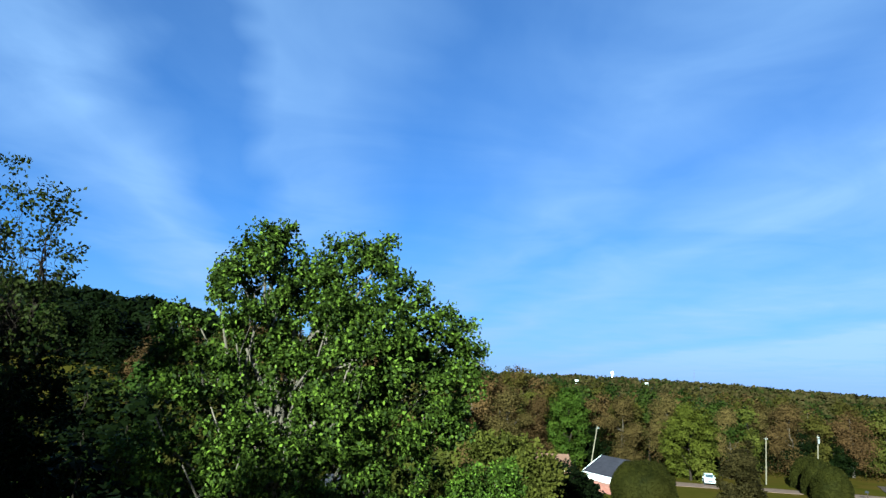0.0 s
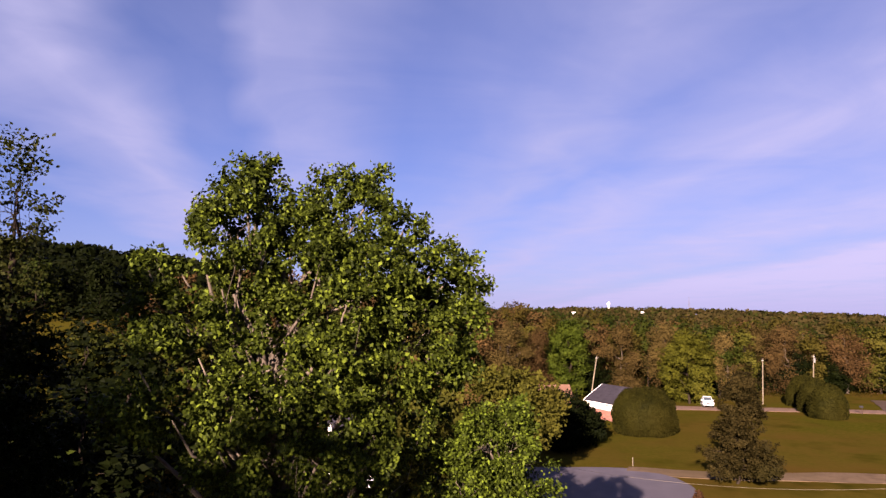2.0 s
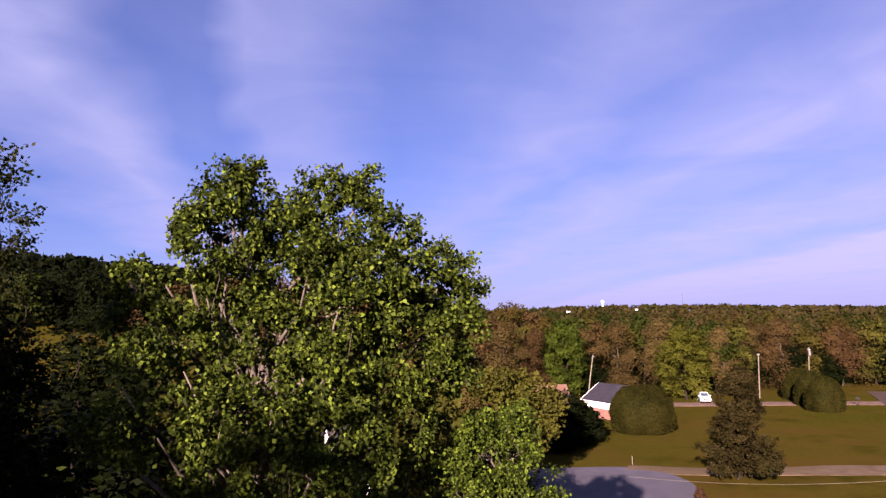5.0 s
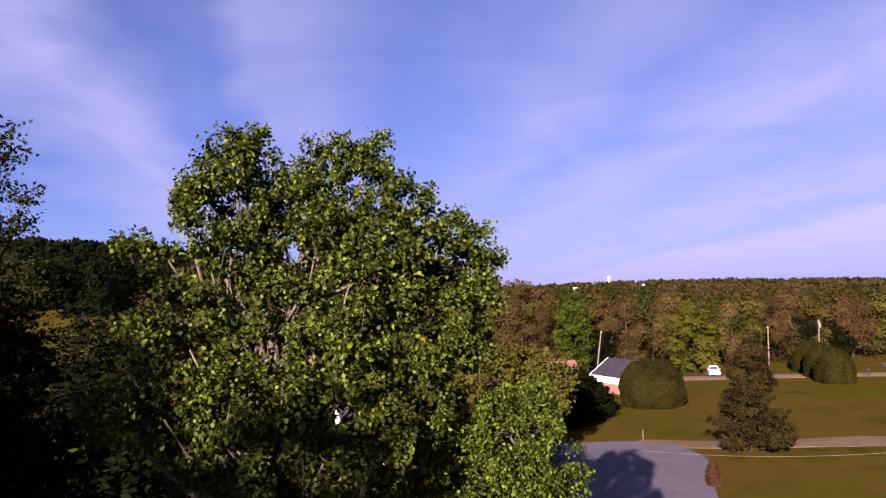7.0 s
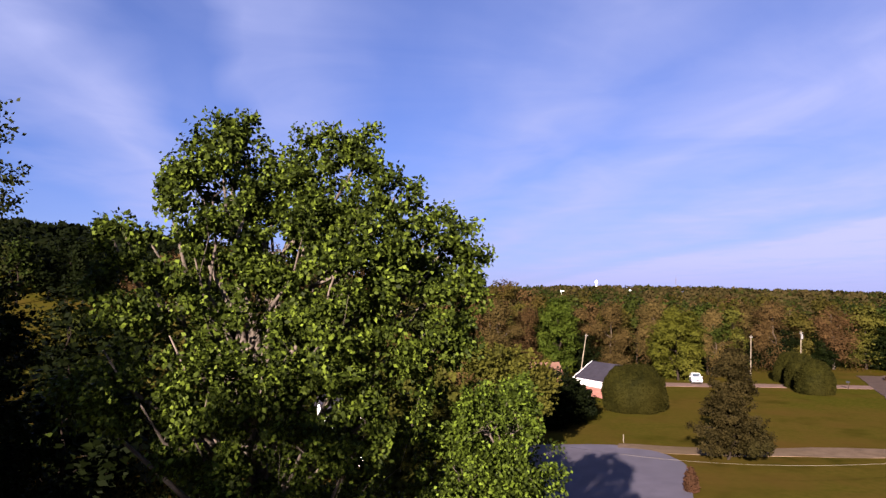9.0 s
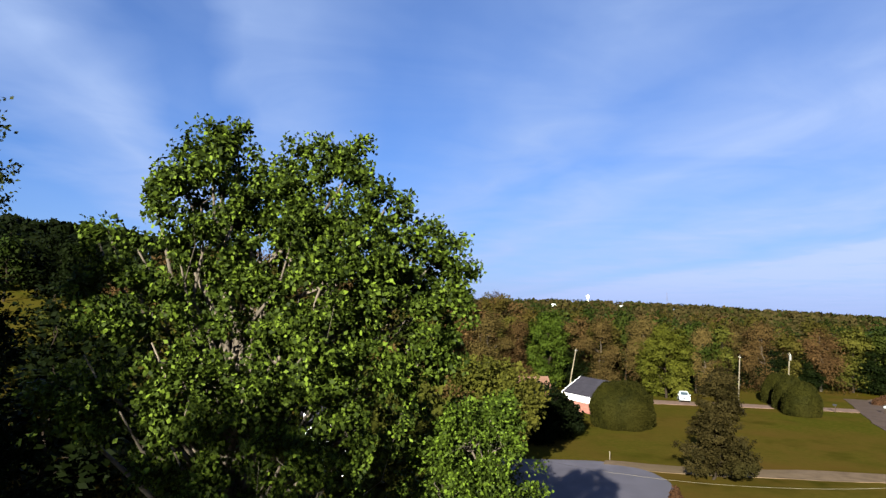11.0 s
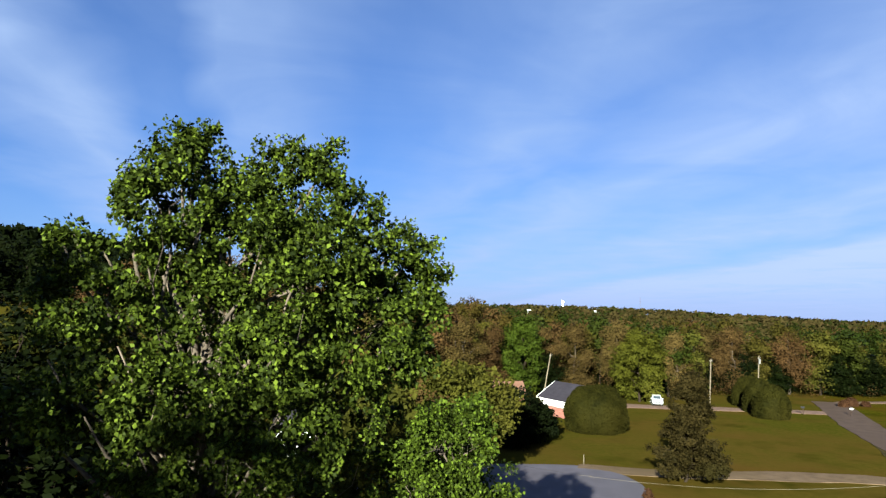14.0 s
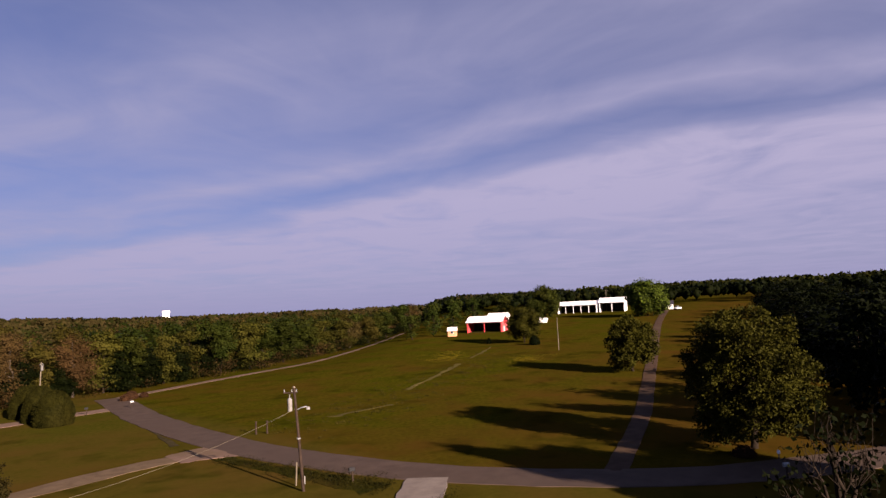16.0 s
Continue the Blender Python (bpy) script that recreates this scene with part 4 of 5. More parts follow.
# far woods: canopies too small to tell apart
def far_woods(name, seed, count, near, far, lo, hi, mat, label, skip=lambda x, y: False, ragged=False):
    rng = np.random.default_rng(seed)
    mids, tall = [], []
    while len(mids) < count:
        b = radians(rng.uniform(lo, hi))
        d = near * (far / near) ** rng.random()
        x, y = d * math.sin(b), d * math.cos(b)
        if skip(x, y):
            continue
        mids.append((x, y, ground_z(x, y)))
        tall.append(rng.uniform(8.0, 11.0))
    mids, tall = np.array(mids), np.array(tall)
    bm = bmesh.new()
    bmesh.ops.create_icosphere(bm, subdivisions=1, radius=1)
    ball = np.array([v.co for v in bm.verts])
    tris = np.array([[v.index for v in f.verts] for f in bm.faces])
    bm.free()
    n, nv = len(mids), len(ball)
    far_k = np.clip(np.hypot(mids[:, 0], mids[:, 1]) / 400, 0.85, 2.2)
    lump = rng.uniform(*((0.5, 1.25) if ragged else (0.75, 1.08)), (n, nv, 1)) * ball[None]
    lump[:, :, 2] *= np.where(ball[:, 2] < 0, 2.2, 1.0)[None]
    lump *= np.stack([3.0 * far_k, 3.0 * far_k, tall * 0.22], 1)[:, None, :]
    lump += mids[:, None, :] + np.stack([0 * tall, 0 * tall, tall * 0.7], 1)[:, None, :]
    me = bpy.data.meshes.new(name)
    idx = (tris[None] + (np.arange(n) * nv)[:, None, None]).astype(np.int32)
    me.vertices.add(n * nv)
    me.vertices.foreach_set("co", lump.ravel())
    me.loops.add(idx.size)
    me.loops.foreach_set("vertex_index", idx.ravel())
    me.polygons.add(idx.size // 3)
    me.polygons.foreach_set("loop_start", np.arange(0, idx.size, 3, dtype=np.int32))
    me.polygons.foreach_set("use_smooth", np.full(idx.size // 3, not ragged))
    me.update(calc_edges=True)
    # dark bodies: the shade in the gaps between crowns, given by colour
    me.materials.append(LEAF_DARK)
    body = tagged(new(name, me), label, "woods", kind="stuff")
    k = 18
    d = rng.normal(0, 1, (n * k, 3))
    d[:, 2] = np.abs(d[:, 2]) * 0.8 + 0.1
    d /= np.linalg.norm(d, axis=1, keepdims=True)
    r = np.repeat(3.3 * far_k, k)[:, None]
    pos = np.repeat(mids + np.stack([0 * tall, 0 * tall, tall * 0.7], 1), k, axis=0) + d * r * np.array((1, 1, 0.75)) * rng.uniform(0.75, 1.12, (n * k, 1))
    way = rng.normal(0, 1, (n * k, 3))
    leaf_object("crown", pos, way, r[:, 0] * rng.uniform(0.45, 0.8, n * k), rng, mat, body, 0.9, face=d + rng.normal(0, 0.25, d.shape))
    return body


def open_field(x, y):
    return x > 84 and y < wood_edge(x) + 60 and math.hypot(x, y) < 420


far_woods("far_woods", 5, 2600, 195, 1200, -14, 66, FAR_WOOD, "distant olive and green woods reaching the horizon", open_field)
far_woods("far_brown_woods", 6, 1300, 195, 1200, -8, 60, FAR_WOOD, "distant bare brown woods", open_field)
far_woods("far_green_woods", 7, 1500, 215, 1800, -14, 72, FAR_GREEN, "distant dark green woods", open_field)
far_woods("hill_woods", 8, 1300, 170, 520, -62, -6, LEAF_DARK, "green woods over the hill, leaf colour darkened for shade", clearing, True)
far_woods("far_south_woods", 9, 600, 400, 1900, 60, 104, FAR_GREEN, "dark woods on the ridge behind the farm")
far_woods("farm_woods", 12, 420, 372, 520, 60, 100, LEAF_DARK, "dark green woods behind the farm sheds")


# ---- buildings ----
def brick_house(m, length, width, eave, ridge, label):
    """Brick house with white boarding under the eaves: local x along the front, y to the back."""
    h = thing("brick_house", m, label, "house")
    w2, sill = width / 2, 1.55
    prism([(-w2, 0), (w2, 0), (w2, sill), (-w2, sill)], length, MORTAR, "wall", h, "pink brick lower walls")
    prism([(-w2 + 0.02, sill), (w2 - 0.02, sill), (w2 - 0.02, eave), (-w2 + 0.02, eave)], length, WHITE, "boarding", h, "white boarded upper walls")
    for x in (-0.04, length - 0.08):
        prism([(-w2, eave), (w2, eave), (0, ridge - 0.08)], 0.12, WHITE, "gable", h, "white boarded gable").location.x = x
    over, th = 0.4, 0.14
    slope = (ridge - eave) / w2
    for s in (-1, 1):
        e = (s * (w2 + over), eave - over * slope)
        poly = [e, (0, ridge), (0, ridge + th), (e[0], e[1] + th)]
        if s > 0:
            poly = poly[::-1]
        roof = prism(poly, length + 0.8, SHINGLE, "roof_slope", h, "grey shingled roof slope")
        roof.location.x = -0.4
        for k in range(7):      # shingle courses, each a thin step
            u = (k + 0.5) / 7
            c = (length / 2 + 0.4, s * (w2 + over) * (1 - u), e[1] + (ridge - e[1]) * u + th + 0.012)
            part("shingle_course", boxed(c, (length + 0.78, 0.03, 0.02), 0, Matrix.Rotation(-s * math.atan(slope), 4, "X")), SHINGLE, roof)
        for x in (-0.43, length + 0.43):
            bm = boxed((x, s * (w2 + over) / 2, (e[1] + ridge) / 2 + 0.05), (0.06, math.hypot(w2 + over, ridge - e[1]), 0.24), 0.01, Matrix.Rotation(-s * math.atan(slope), 4, "X"))
            part("barge_board", bm, WHITE, h)
        part("gutter", boxed((length / 2, s * (w2 + over + 0.06), e[1] + 0.04), (length + 0.7, 0.12, 0.12), 0.02), WHITE, h)
    bm = bmesh.new()
    box(bm, (0, 0, 0), (0.86, 0.04, 0.23), 0.01)
    me = bpy.data.meshes.new("brick")
    bm.to_mesh(me)
    bm.free()
    me.materials.append(BRICK)
    for r in range(int(sill / 0.26)):
        for k in range(int(length / 0.9)):
            x = 0.5 + k * 0.9 + (0.22 if r % 2 else -0.05)
            z = 0.15 + r * 0.26
            if x > length - 0.43:
                continue
            b = new("brick", me)
            b.parent = h
            b.location = (x, -w2 - 0.012, z)
    return h


brick_house(pose(23.6, 107.2, 0, 0, 0, -66.0) @ pose(0, 3.4, 0), 8.6, 6.8, 2.75, 4.9, "pink brick house with white upper walls and grey shingle roof")


def plain_house(name, m, length, width, eave, ridge, wall, roof, label):
    h = thing(name, m, label, "house")
    w2 = width / 2
    prism([(-w2, 0), (w2, 0), (w2, eave), (0, ridge), (-w2, eave)], length, wall, "wall", h)
    for s in (-1, 1):
        poly = [(s * (w2 + 0.4), eave - 0.3), (0, ridge + 0.02), (0, ridge + 0.17), (s * (w2 + 0.4), eave - 0.15)]
        prism(poly if s < 0 else poly[::-1], length + 0.6, roof, "roof_slope", h).location.x = -0.3
    for k in range(3):
        win = part("window", boxed((1.5 + k * (length - 3) / 2, -w2 - 0.02, 1.5), (1.0, 0.06, 1.1), 0.01), WHITE, h)
        part("pane", boxed((1.5 + k * (length - 3) / 2, -w2 - 0.06, 1.5), (0.8, 0.03, 0.9)), GLASS, win)
    return h


plain_house("far_house", pose(15.1, 112.8, 0, 0, 0, 4), 6.5, 5, 2.8, 4.3, BRICK, RUST_ROOF, "low house with a brown roof behind the trees")
plain_house("white_shed", pose(-10.6, 63, 0, 0, 0, 20), 4.5, 4, 5.2, 6.4, WHITE, SHINGLE, "small white shed glimpsed between the trees")
plain_house("grey_roofed_house", pose(-9, 86, 0, 0, 0, 8), 10, 7, 3.0, 5.0, WHITE, PAD_GREY, "white house with a pale grey roof among trees")


def open_barn(name, m, length, width, eave, ridge, wall, trim, bays, label, end_door):
    """A farm building, open in bays along its front: local x along the front, y to the back."""
    h = thing(name, m, label, "barn")
    t = 0.15
    # back wall in a dark colour that paints the barn's inner shade
    part("back_wall", boxed((length / 2, width - t / 2, eave / 2), (length, t, eave), 0.01), POLE_TAR, h, "back wall coloured dark for the shade indoors")
    for k, x in enumerate((0, length - t)):
        prism([(0, 0), (width - t - 0.005, 0), (width - t - 0.005, eave), (width / 2, ridge - 0.1), (0, eave)], t, wall, "end_wall", h).location.x = x
    part("floor_slab", boxed((length / 2, width / 2, 0.05), (length - 0.4, width - 0.4, 0.08)), SOIL, h)
    part("front_beam", boxed((length / 2, 0.1, eave - 0.2), (length - 2 * t - 0.02, 0.16, 0.4), 0.01), trim, h)
    for k in range(bays + 1):
        x = 0.32 + k * (length - 0.64) / bays
        part("post", boxed((x, 0.12, (eave - 0.42) / 2), (0.26, 0.2, eave - 0.42), 0.01), trim, h)
    w2 = width / 2
    for s in (-1, 1):
        poly = [(w2 + s * (w2 + 0.45), eave - 0.12), (w2, ridge), (w2, ridge + 0.12), (w2 + s * (w2 + 0.45), eave)]
        roof = prism(poly if s < 0 else poly[::-1], length + 0.8, TIN_WHITE, "roof_slope", h, "white sheet-metal roof slope")
        roof.location.x = -0.4
        sl = math.atan2(ridge - eave + 0.12, w2 + 0.45)
        for k in range(int(length / 1.6)):
            bm = boxed((0.4 + k * 1.6, w2 + s * (w2 + 0.45) / 2, (eave + ridge) / 2 + 0.1), (0.06, math.hypot(w2 + 0.45, ridge - eave + 0.12) * 0.98, 0.05), 0, Matrix.Rotation(-s * sl, 4, "X"))
            part("roof_rib", bm, TIN_WHITE, roof)
    if end_door:
        part("end_door", boxed((length + 0.03, width * 0.35, 1.1), (0.08, 1.1, 2.2), 0.01), WHITE, h, "white end door")
    return h


def bearing_pose(x, y, turn_by):
    return pose(x, y, ground_z(x, y), 0, 0, turn_by)


open_barn("red_barn", bearing_pose(223.5, 112.6, -82), 13.8, 9.0, 4.0, 6.0, RED, RED, 2, "red metal barn with white roof and open dark front", True)
open_barn("white_shed_row", bearing_pose(322, 109.5, -84), 20.0, 9.0, 4.2, 6.0, TIN_WHITE, WHITE, 5, "long white farm shed with open dark bays", False)
open_barn("white_barn", bearing_pose(324.5, 88.6, -84), 12.5, 10.0, 4.8, 7.0, TIN_WHITE, WHITE, 2, "white metal barn with two open bays", True)
plain_house("farm_house", bearing_pose(243, 112, -80), 8, 6, 4.2, 6.0, WHITE, TIN_WHITE, "small pale house behind the red barn")
plain_house("orange_hut", bearing_pose(211, 114, -70), 3.0, 2.8, 2.3, 3.2, ORANGE, TIN_WHITE, "small orange hut beside the red barn")
plain_house("white_cottage", bearing_pose(330, 60, -80), 6, 5, 2.6, 4.0, WHITE, SHINGLE, "small white cottage at the end of the farm lane")
plain_house("white_hut", bearing_pose(266, 99, -80), 3.2, 2.6, 1.2, 1.8, WHITE, TIN_WHITE, "low white hut beyond the red barn")


# ---- vehicles ----
def vehicle(name, m, label, truck=False):
    """A parked utility vehicle, 4.7 m long; local y runs forward."""
    v = thing(name, m, label, "car")
    side = [(-2.3, 0.45), (-2.32, 0.95), (-2.2, 1.1), (1.0, 1.1), (2.1, 0.98), (2.33, 0.8), (2.33, 0.42)]
    bm = bmesh.new()
    left = [bm.verts.new((-0.9, y, z)) for y, z in side]
    right = [bm.verts.new((0.9, y, z)) for y, z in side]
    n = len(side)
    bm.faces.new(left)
    bm.faces.new(right[::-1])
    for i in range(n):
        bm.faces.new((left[i], right[i], right[(i + 1) % n], left[(i + 1) % n]))
    bmesh.ops.recalc_face_normals(bm, faces=list(bm.faces))
    bmesh.ops.bevel(bm, geom=list(bm.edges), offset=0.07, segments=2, affect="EDGES")
    body = part("body", bm, CAR_WHITE, v)
    cab = [(-0.2 if truck else -2.1, 1.08), (-0.1 if truck else -1.9, 1.72), (0.35, 1.76), (1.15, 1.08)]
    bm = bmesh.new()
    left = [bm.verts.new((-0.84 if z < 1.2 else -0.68, y, z)) for y, z in cab]
    right = [bm.verts.new((0.84 if z < 1.2 else 0.68, y, z)) for y, z in cab]
    bm.faces.new(left)
    bm.faces.new(right[::-1])
    for i in range(4):
        bm.faces.new((left[i], right[i], right[(i + 1) % 4], left[(i + 1) % 4]))
    bmesh.ops.recalc_face_normals(bm, faces=list(bm.faces))
    bmesh.ops.bevel(bm, geom=list(bm.edges), offset=0.05, segments=2, affect="EDGES")
    part("cabin", bm, CAR_WHITE, v)
    part("windscreen", boxed((0, 0.77, 1.43), (1.28, 0.03, 0.72), 0.01, Matrix.Rotation(radians(49), 4, "X")), GLASS, v)
    back_y = -0.17 if truck else -2.02
    part("rear_window", boxed((0, back_y, 1.42), (1.2, 0.03, 0.42), 0.01, Matrix.Rotation(radians(-14), 4, "X")), GLASS, v)
    for s in (-1, 1):
        part("side_window", boxed((s * 0.775, 0.2, 1.42), (0.03, 0.8, 0.4), 0.01, Matrix.Rotation(radians(-s * 13), 4, "Y")), GLASS, v)
        part("headlight", boxed((s * 0.66, 2.3, 0.78), (0.36, 0.1, 0.2), 0.03), LAMP_GLASS, v)
        part("tail_light", boxed((s * 0.76, -2.31, 0.88), (0.2, 0.06, 0.3), 0.02), RED, v)
        part("mirror", boxed((s * 0.99, 0.85, 1.2), (0.2, 0.12, 0.16), 0.03), CAR_WHITE, v)
        for y in (-1.45, 1.45):
            w = part("wheel", cyl(bmesh.new(), (s * 0.70, y, 0.36), (s * 0.93, y, 0.36), 0.36, n=20), RUBBER, v)
            part("rim", cyl(bmesh.new(), (s * 0.90, y, 0.36), (s * 0.945, y, 0.36), 0.21, n=16), STEEL, w)
    part("grille", boxed((0, 2.33, 0.74), (0.86, 0.05, 0.2), 0.02), BLACK, v)
    part("bumper", boxed((0, 2.36, 0.5), (1.76, 0.14, 0.2), 0.04), STEEL, v)
    part("bumper", boxed((0, -2.34, 0.5), (1.76, 0.14, 0.2), 0.04), STEEL, v)
    return v


vehicle("parked_car", pose(47.6, 118.4, 0.06, 0, 0, 165), "white utility vehicle parked at the end of the drive")
vehicle("parked_truck", bearing_pose(323, 51.0, 70), "white pickup truck parked by the farm lane", True)

# ---- poles, wires and road furniture ----
def plain_pole(name, foot, top, r, mat, label):
    p = thing(name, Matrix.Translation(foot), label, "utility pole")
    t = Tubes()
    f, q = Vector(foot), Vector(top)
    t.add([Vector((0, 0, -0.4)), (q - f) * 0.5, q - f], [r, r * 0.85, r * 0.7], 12)
    t.made("shaft", mat, p)
    return p, q - f


for foot, top in (((28.0, 125.0, 0), (29.4, 124.6, 8.6)), ((59.2, 121.6, 0), (59.5, 121.4, 8.3)), ((68.8, 122.0, 0), (69.2, 121.8, 9.0))):
    p, q = plain_pole("utility_pole", foot, top, 0.13, POLE_WOOD, "bare weathered wooden utility pole beside the drive")
    part("pole_cap", cyl(bmesh.new(), q + Vector((0, 0, -0.03)), q + Vector((0, 0, 0.06)), 0.1, 0.07, 12), POLE_WOOD, p)
    for s in (-0.14, 0.14):
        part("insulator", cyl(bmesh.new(), q + Vector((s, 0, -0.4)), q + Vector((s * 1.8, 0, -0.2)), 0.05, 0.035, 8), STEEL, p)
can = part("transformer", cyl(bmesh.new(), q + Vector((-0.1, -0.38, -1.4)), q + Vector((-0.1, -0.38, -0.6)), 0.2, n=16), CAN_GREY, p, "pale transformer can")
part("lid", cyl(bmesh.new(), q + Vector((-0.1, -0.38, -0.6)), q + Vector((-0.1, -0.38, -0.5)), 0.27, 0.12, 16), STEEL, can)

PF = Vector((45.8, 40.6, 0))
p, q = plain_pole("roadside_pole", PF, PF + Vector((-0.35, 0.5, 9.2)), 0.15, POLE_TAR, "dark roadside utility pole with transformer and lamp arm")
side = Vector((0.42, -0.9, 0)).normalized()
part("pole_cap", cyl(bmesh.new(), q + Vector((0, 0, -0.02)), q + Vector((0, 0, 0.1)), 0.15, 0.1, 12), POLE_WOOD, p)
cross = part("crossarm", boxed(q + Vector((0, 0, -0.45)) - side * 0.35, (0.1, 1.3, 0.12), 0.01, Matrix.Rotation(math.atan2(side.x, -side.y), 4, "Z")), POLE_TAR, p)
for s in (-0.9, -0.2, 0.2):
    part("insulator", cyl(bmesh.new(), q + side * s + Vector((0, 0, -0.38)), q + side * s + Vector((0, 0, -0.16)), 0.045, 0.03, 8), STEEL, cross)
can = part("transformer", cyl(bmesh.new(), q - side * 0.42 + Vector((0, 0, -2.1)), q - side * 0.42 + Vector((0, 0, -1.05)), 0.21, n=18), CAN_GREY, p, "pale grey transformer can")
part("lid", cyl(bmesh.new(), q - side * 0.42 + Vector((0, 0, -1.05)), q - side * 0.42 + Vector((0, 0, -0.93)), 0.22, 0.1, 18), STEEL, can)
part("bushing", cyl(bmesh.new(), q - side * 0.42 + Vector((0, 0, -0.95)), q - side * 0.42 + Vector((0, 0, -0.62)), 0.06, 0.04, 8), CAN_GREY, can)
arm = Tubes()
arm.add([q * 0.78 + Vector((0, 0, 0)), q * 0.78 + side * 0.5 + Vector((0, 0, 0.22)), q * 0.78 + side * 1.0 + Vector((0, 0, 0.28))], [0.05, 0.045, 0.04], 8)
arm = arm.made("lamp_arm", STEEL, p)
head = part("lamp_head", cyl(bmesh.new(), q * 0.78 + side * 1.1 + Vector((0, 0, 0.27)), q * 0.78 + side * 1.1 + Vector((0, 0, 0.04)), 0.12, 0.2, 14), CAN_GREY, arm, "pale lamp head")
part("marker", boxed(Vector((-0.05, -0.2, 1.0)), (0.14, 0.03, 0.7), 0.01), CAN_GREY, p, "pale marker strip")
part("wire_band", cyl(bmesh.new(), q * 0.5 + Vector((0, 0, 0)), q * 0.5 + Vector((0, 0, 0.12)), 0.19, n=12), STEEL, p)

p = thing("service_pole", Matrix.Translation((5, 46, 0)), "plain wooden service pole behind the trees", "utility pole")
part("shaft", cyl(bmesh.new(), (0, 0, -0.3), (0, 0, 6.3), 0.15, 0.11, 12), POLE_WOOD, p)
# sagging service cable from the roadside pole to the service pole
A, B, sag = PF + Vector((-0.3, 0.4, 7.3)), Vector((5, 46, 6.2)), 2.2
wire = Tubes()
wire.add([A.lerp(B, k / 30) - Vector((0, 0, 4 * sag * (k / 30) * (1 - k / 30))) for k in range(31)], list(np.linspace(0.013, 0.006, 31)), 6)
tagged(wire.made("service_cable", WIRE, None), "sagging sunlit service cable over the drive", "cable")

stub = thing("marker_post", Matrix.Translation((46.95, 42.5, 0)) @ pose(0, 0, 0, 0, 4, 0), "leaning pale wooden post near the utility pole", "post")
part("shaft", boxed((0, 0, 1.0), (0.12, 0.12, 2.2), 0.02), POLE_WOOD, stub)
for x, y in ((64.9, 65.2), (65.7, 64.0)):
    f = thing("fence_post", Matrix.Translation((x, y, ground_z(x, y))), "short dark wooden post at the pasture edge", "post", "posts at the pasture edge")
    part("shaft", cyl(bmesh.new(), (0, 0, -0.2), (0, 0, 1.7), 0.13, 0.11, 10), POLE_TAR, f)
f = thing("short_post", Matrix.Translation((20.6, 71.2, 0)), "thin pale post at the corner of the yard", "post")
part("shaft", cyl(bmesh.new(), (0, 0, -0.1), (0, 0, 0.9), 0.05, 0.04, 8), POLE_WOOD, f)


def mailbox(x, y, turn_by, mat, label):
    b = thing("mailbox", bearing_pose(x, y, turn_by), label, "mailbox", "mailboxes by the road")
    part("post", boxed((0, 0, 0.5), (0.12, 0.12, 1.05), 0.01), POLE_TAR, b)
    bm = boxed((0, 0.08, 1.16), (0.24, 0.55, 0.22), 0.02)
    cyl(bm, (0, -0.195, 1.27), (0, 0.355, 1.27), 0.118, n=14)
    box_ob = part("box", bm, mat, b)
    part("door", boxed((0, -0.21, 1.2), (0.22, 0.02, 0.28), 0.01), mat, box_ob)
    part("flag", boxed((0.14, 0.1, 1.34), (0.015, 0.16, 0.1)), BLACK, box_ob)
    return b


mailbox(49.6, 38.0, 60, BLACK, "black mailbox on a wooden post by the road")
mailbox(62.6, 2.4, 40, STEEL, "grey metal mailbox beside the road bend")
mailbox(69.4, 108.8, 60, BLACK, "black mailbox where the upper drive meets the road")
mailbox(77.0, 107.5, 240, STEEL, "grey metal mailbox across the road from the drive")

strip("rough_verge", [(53.0, 58.6), (51.6, 52), (50.6, 46), (49.6, 40), (48.8, 34.5)], (1.8, 3.6), ROUGH_GRASS, 0.03, "darker rough grass verge between the road and the lawn", "verge", 0.3, 11)
strip("verge_ditch", [(62.5, 83), (59.5, 77), (56, 70)], (0.6, 0.9), SOIL, 0.03, "dark ditch line on the grass verge", "ditch", 0.15, 12)

reflector = thing("reflector_post", Matrix.Translation((69.4, 3.2, 0)), "short white reflector post across the road", "post")
part("shaft", boxed((0, 0, 0.42), (0.1, 0.1, 0.95), 0.02), POLE_WOOD, reflector)
part("reflector", boxed((-0.07, 0, 0.72), (0.03, 0.26, 0.34), 0.01), WHITE, reflector, "white reflector plate")
dome("roadside_shrub", 69.9, 6.2, 1.1, 0.9, "low orange-brown dry clump under the roadside tree", 58, RUSSET)

# ---- far landmarks ----
tower = thing("water_tower", Matrix.Translation((364, 1442, ground_z(364, 1442) + 5)), "distant white water tower on the ridge", "water tower")
part("stem", cyl(bmesh.new(), (0, 0, -8), (0, 0, 14), 2.0, 1.6, 16), WHITE, tower)
bm = bmesh.new()
bmesh.ops.create_uvsphere(bm, u_segments=20, v_segments=12, radius=3.4, matrix=Matrix.Translation((0, 0, 17)) @ Matrix.Diagonal((1, 1, 1.3, 1)))
part("tank", bm, WHITE, tower)
tower = thing("storage_tank", Matrix.Translation((734, 928, ground_z(734, 928))) @ pose(0, 0, 0, 0, 0, -38), "distant square white storage tank above the woods", "tank")
part("tank", boxed((0, 0, 8.5), (11.5, 11.5, 28), 0.8), WHITE, tower)
part("roof", boxed((0, 0, 22.7), (12.2, 12.6, 0.5), 0.1), WHITE, tower)
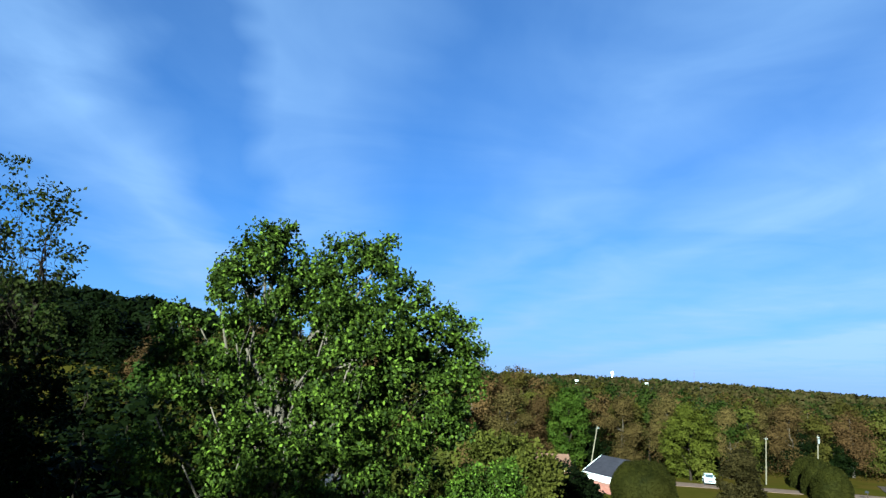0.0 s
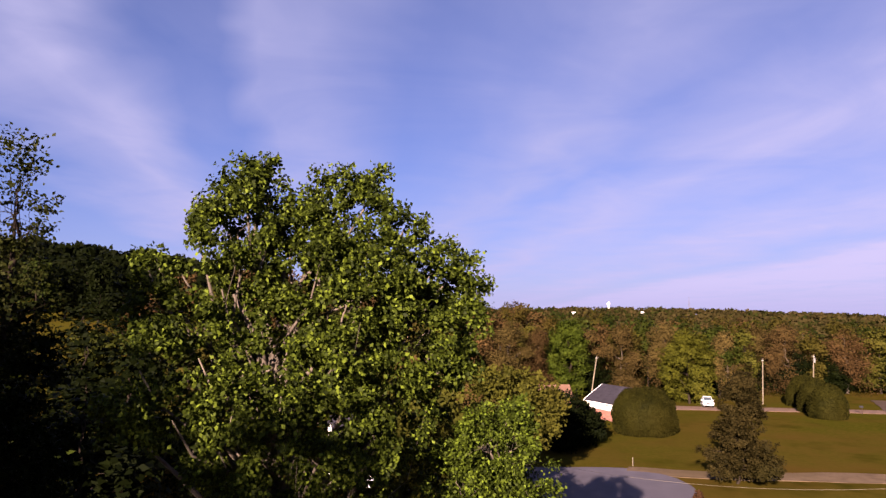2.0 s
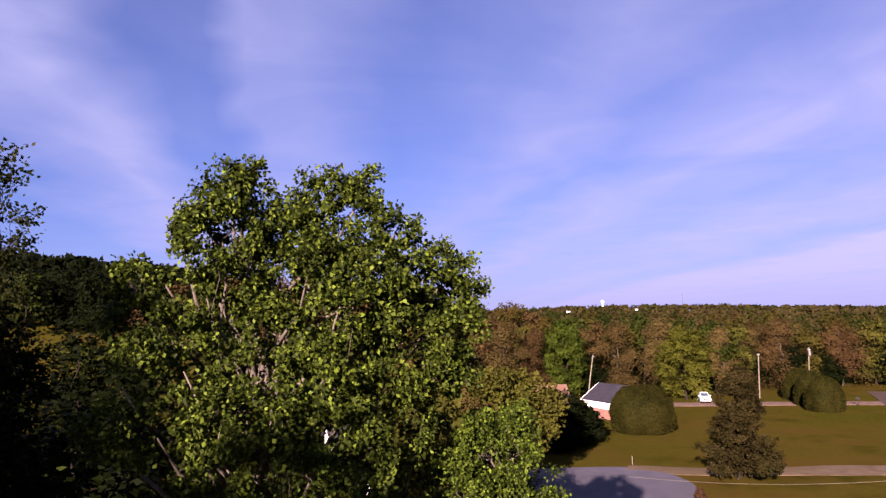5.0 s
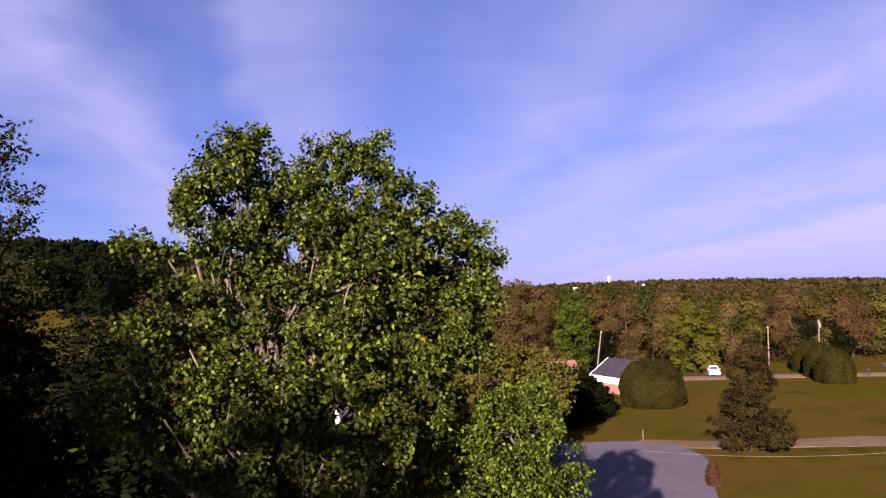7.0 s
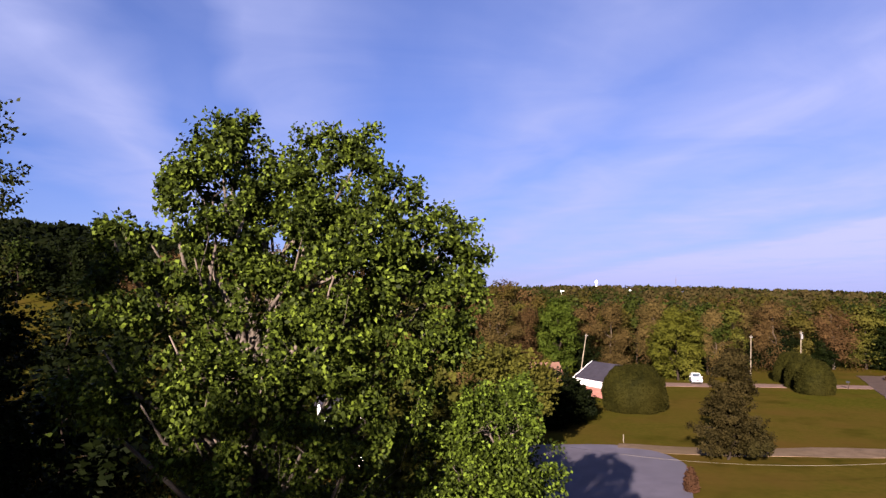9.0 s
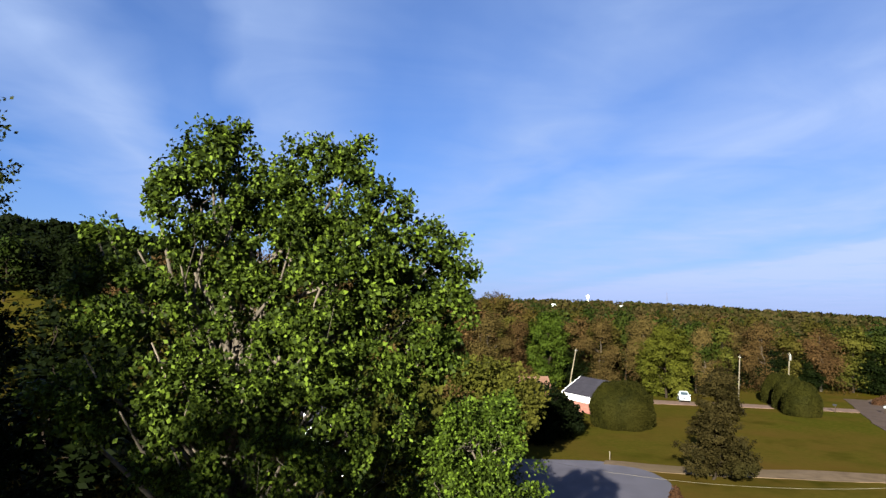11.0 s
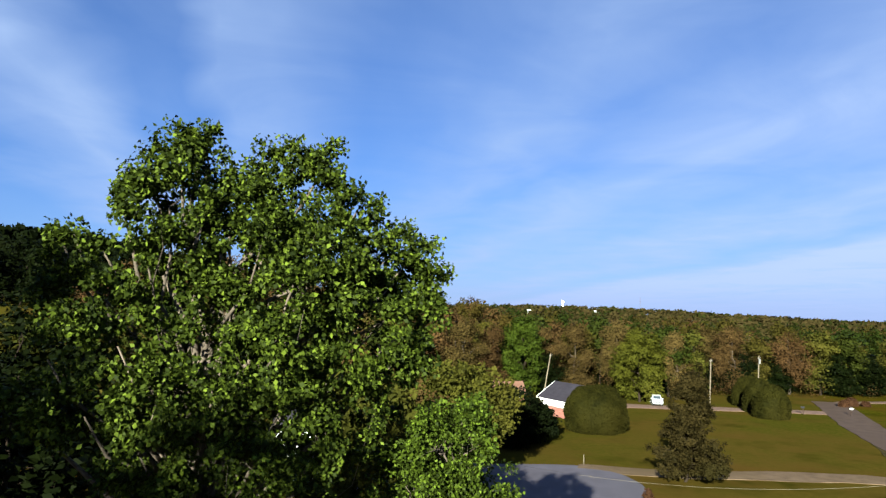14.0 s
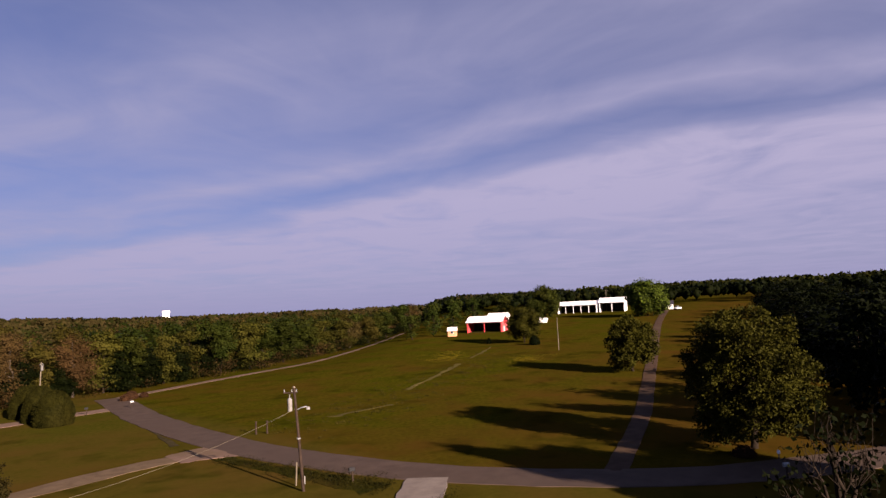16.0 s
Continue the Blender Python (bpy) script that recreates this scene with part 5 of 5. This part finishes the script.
for x, y in ((131, 900), (178, 905), (271, 900)):
    plain_house("distant_house", bearing_pose(x, y, 15), 5.0, 4.6, 9.6 + 0.5 * (x < 150), 11.6, WHITE, TIN_WHITE, "tall white farm building far off among the woods")
mast = thing("radio_mast", Matrix.Translation((500, 1330, ground_z(500, 1330))), "distant thin grey lattice radio mast", "mast")
t = Tubes()
for a in range(3):
    c, s = 1.2 * math.cos(a * 2.094), 1.2 * math.sin(a * 2.094)
    t.add([(c, s, 0), (c * 0.4, s * 0.4, 36)], [0.10, 0.07], 5)
t.made("legs", BARK_MID, mast)
t = Tubes()
for k in range(16):
    a, r1 = k * 2.094, 1.2 - 0.045 * k
    t.add([(r1 * math.cos(a), r1 * math.sin(a), k * 2.2), (r1 * math.cos(a + 2.094), r1 * math.sin(a + 2.094), k * 2.2 + 2.2)], [0.06, 0.06], 4)
t.made("bracing", BARK_MID, mast)
thin = thing("field_pole", Matrix.Translation((166, 57, ground_z(166, 57))), "thin pale pole standing in the pasture", "pole")
part("shaft", cyl(bmesh.new(), (0, 0, -0.3), (0, 0, 8.5), 0.1, 0.07, 8), POLE_WOOD, thin)
thin = thing("farm_pole", Matrix.Translation((333, 87, ground_z(333, 87))), "wooden utility pole beside the white farm sheds", "utility pole")
part("shaft", cyl(bmesh.new(), (0, 0, -0.3), (0, 0, 11), 0.16, 0.12, 8), POLE_WOOD, thin)
part("crossarm", boxed((0, 0, 10.4), (0.12, 2.0, 0.14)), POLE_WOOD, thin)
dome("pasture_shrub", 184, 85.5, 0.7, 1.7, "small dark shrub standing in the pasture", 56, LEAF_DARK)
dome("pasture_shrub", 180, 69, 1.6, 2.6, "small dark shrub standing in the pasture", 55, LEAF_DARK)

# ---- the near twiggy tree beside the concrete yard ----
lobed_tree("young_tree", (11.3, 0.0, 0), [(10.7, 0.35, 13.5, 0.3, 0.5), (10.95, 0.1, 13.9, 0.35, 0.55), (10.6, 0.7, 13.0, 0.35, 0.4), (11.2, -0.3, 13.6, 0.4, 0.7), (11.0, 0.1, 12.6, 0.6, 0.6), (11.3, 0.0, 11.4, 0.8, 0.8)],
           "sparse young tree with dark bare twigs", "tree", LEAF_DARK, BARK_DARK, 91, 0.3, 5, 0.1, 0.09, 0.14, rough=0.2, twigs=1.0)

# ---- weeds in the pasture ----
rng = np.random.default_rng(70)
mid = []
for _ in range(420):
    k = rng.random()
    x, y = 66 + 90 * k + rng.normal(0, 7), 60 + 12 * k + rng.normal(0, 5)
    if x > 64:
        mid.append((x, y, ground_z(x, y)))
mid = np.array(mid)
big = np.repeat(mid, 14, axis=0)
pos = big + rng.normal(0, 1, big.shape) * np.array((0.3, 0.3, 0.03))
tagged(leaf_object("weed_tufts", pos, rng.normal(0, 0.5, big.shape) + np.array((0, 0, 1)), 0.22 * rng.uniform(0.5, 1.3, len(pos)), rng, LEAF_OLIVE, None, 0.3), "dry weed tufts scattered over the pasture and verge", "weeds", kind="stuff")

# yellow weeds in flower before the barn
mid = []
for cx, cy, n in ((150, 82, 70), (158, 86, 40), (147.5, 59, 60)):
    for x, y in rng.normal(0, 1, (n, 2)) * np.array((3.2, 2.4)) + np.array((cx, cy)):
        mid.append((x, y, ground_z(x, y)))
big = np.repeat(np.array(mid), 20, axis=0)
pos = big + rng.normal(0, 1, big.shape) * np.array((0.5, 0.5, 0.05)) + np.array((0, 0, 0.1))
tagged(leaf_object("yellow_weeds", pos, rng.normal(0, 0.6, big.shape) + np.array((0, 0, 1)), 0.22 * rng.uniform(0.5, 1.3, len(pos)), rng, YELLOW_WEED, None, 0.35), "patches of yellow weeds in the pasture", "weeds", kind="stuff")

# rank growth along the verge between the lawn and the road
mid = []
for _ in range(300):
    k = rng.random() ** 0.8
    x, y = 52.4 - 4.4 * k + rng.normal(0, 0.75 + 0.5 * k), 58 - 31 * k
    if not 27.6 < y < 33.6:
        mid.append((x, y, 0.12))
big = np.repeat(np.array(mid), 26, axis=0)
pos = big + rng.normal(0, 1, big.shape) * np.array((0.35, 0.35, 0.14))
tagged(leaf_object("verge_weeds", pos, rng.normal(0, 0.6, big.shape) + np.array((0, 0, 1)), 0.15 * rng.uniform(0.5, 1.4, len(pos)), rng, HEDGE, None, 0.35), "dark rank weeds along the road verge", "weeds", kind="stuff")
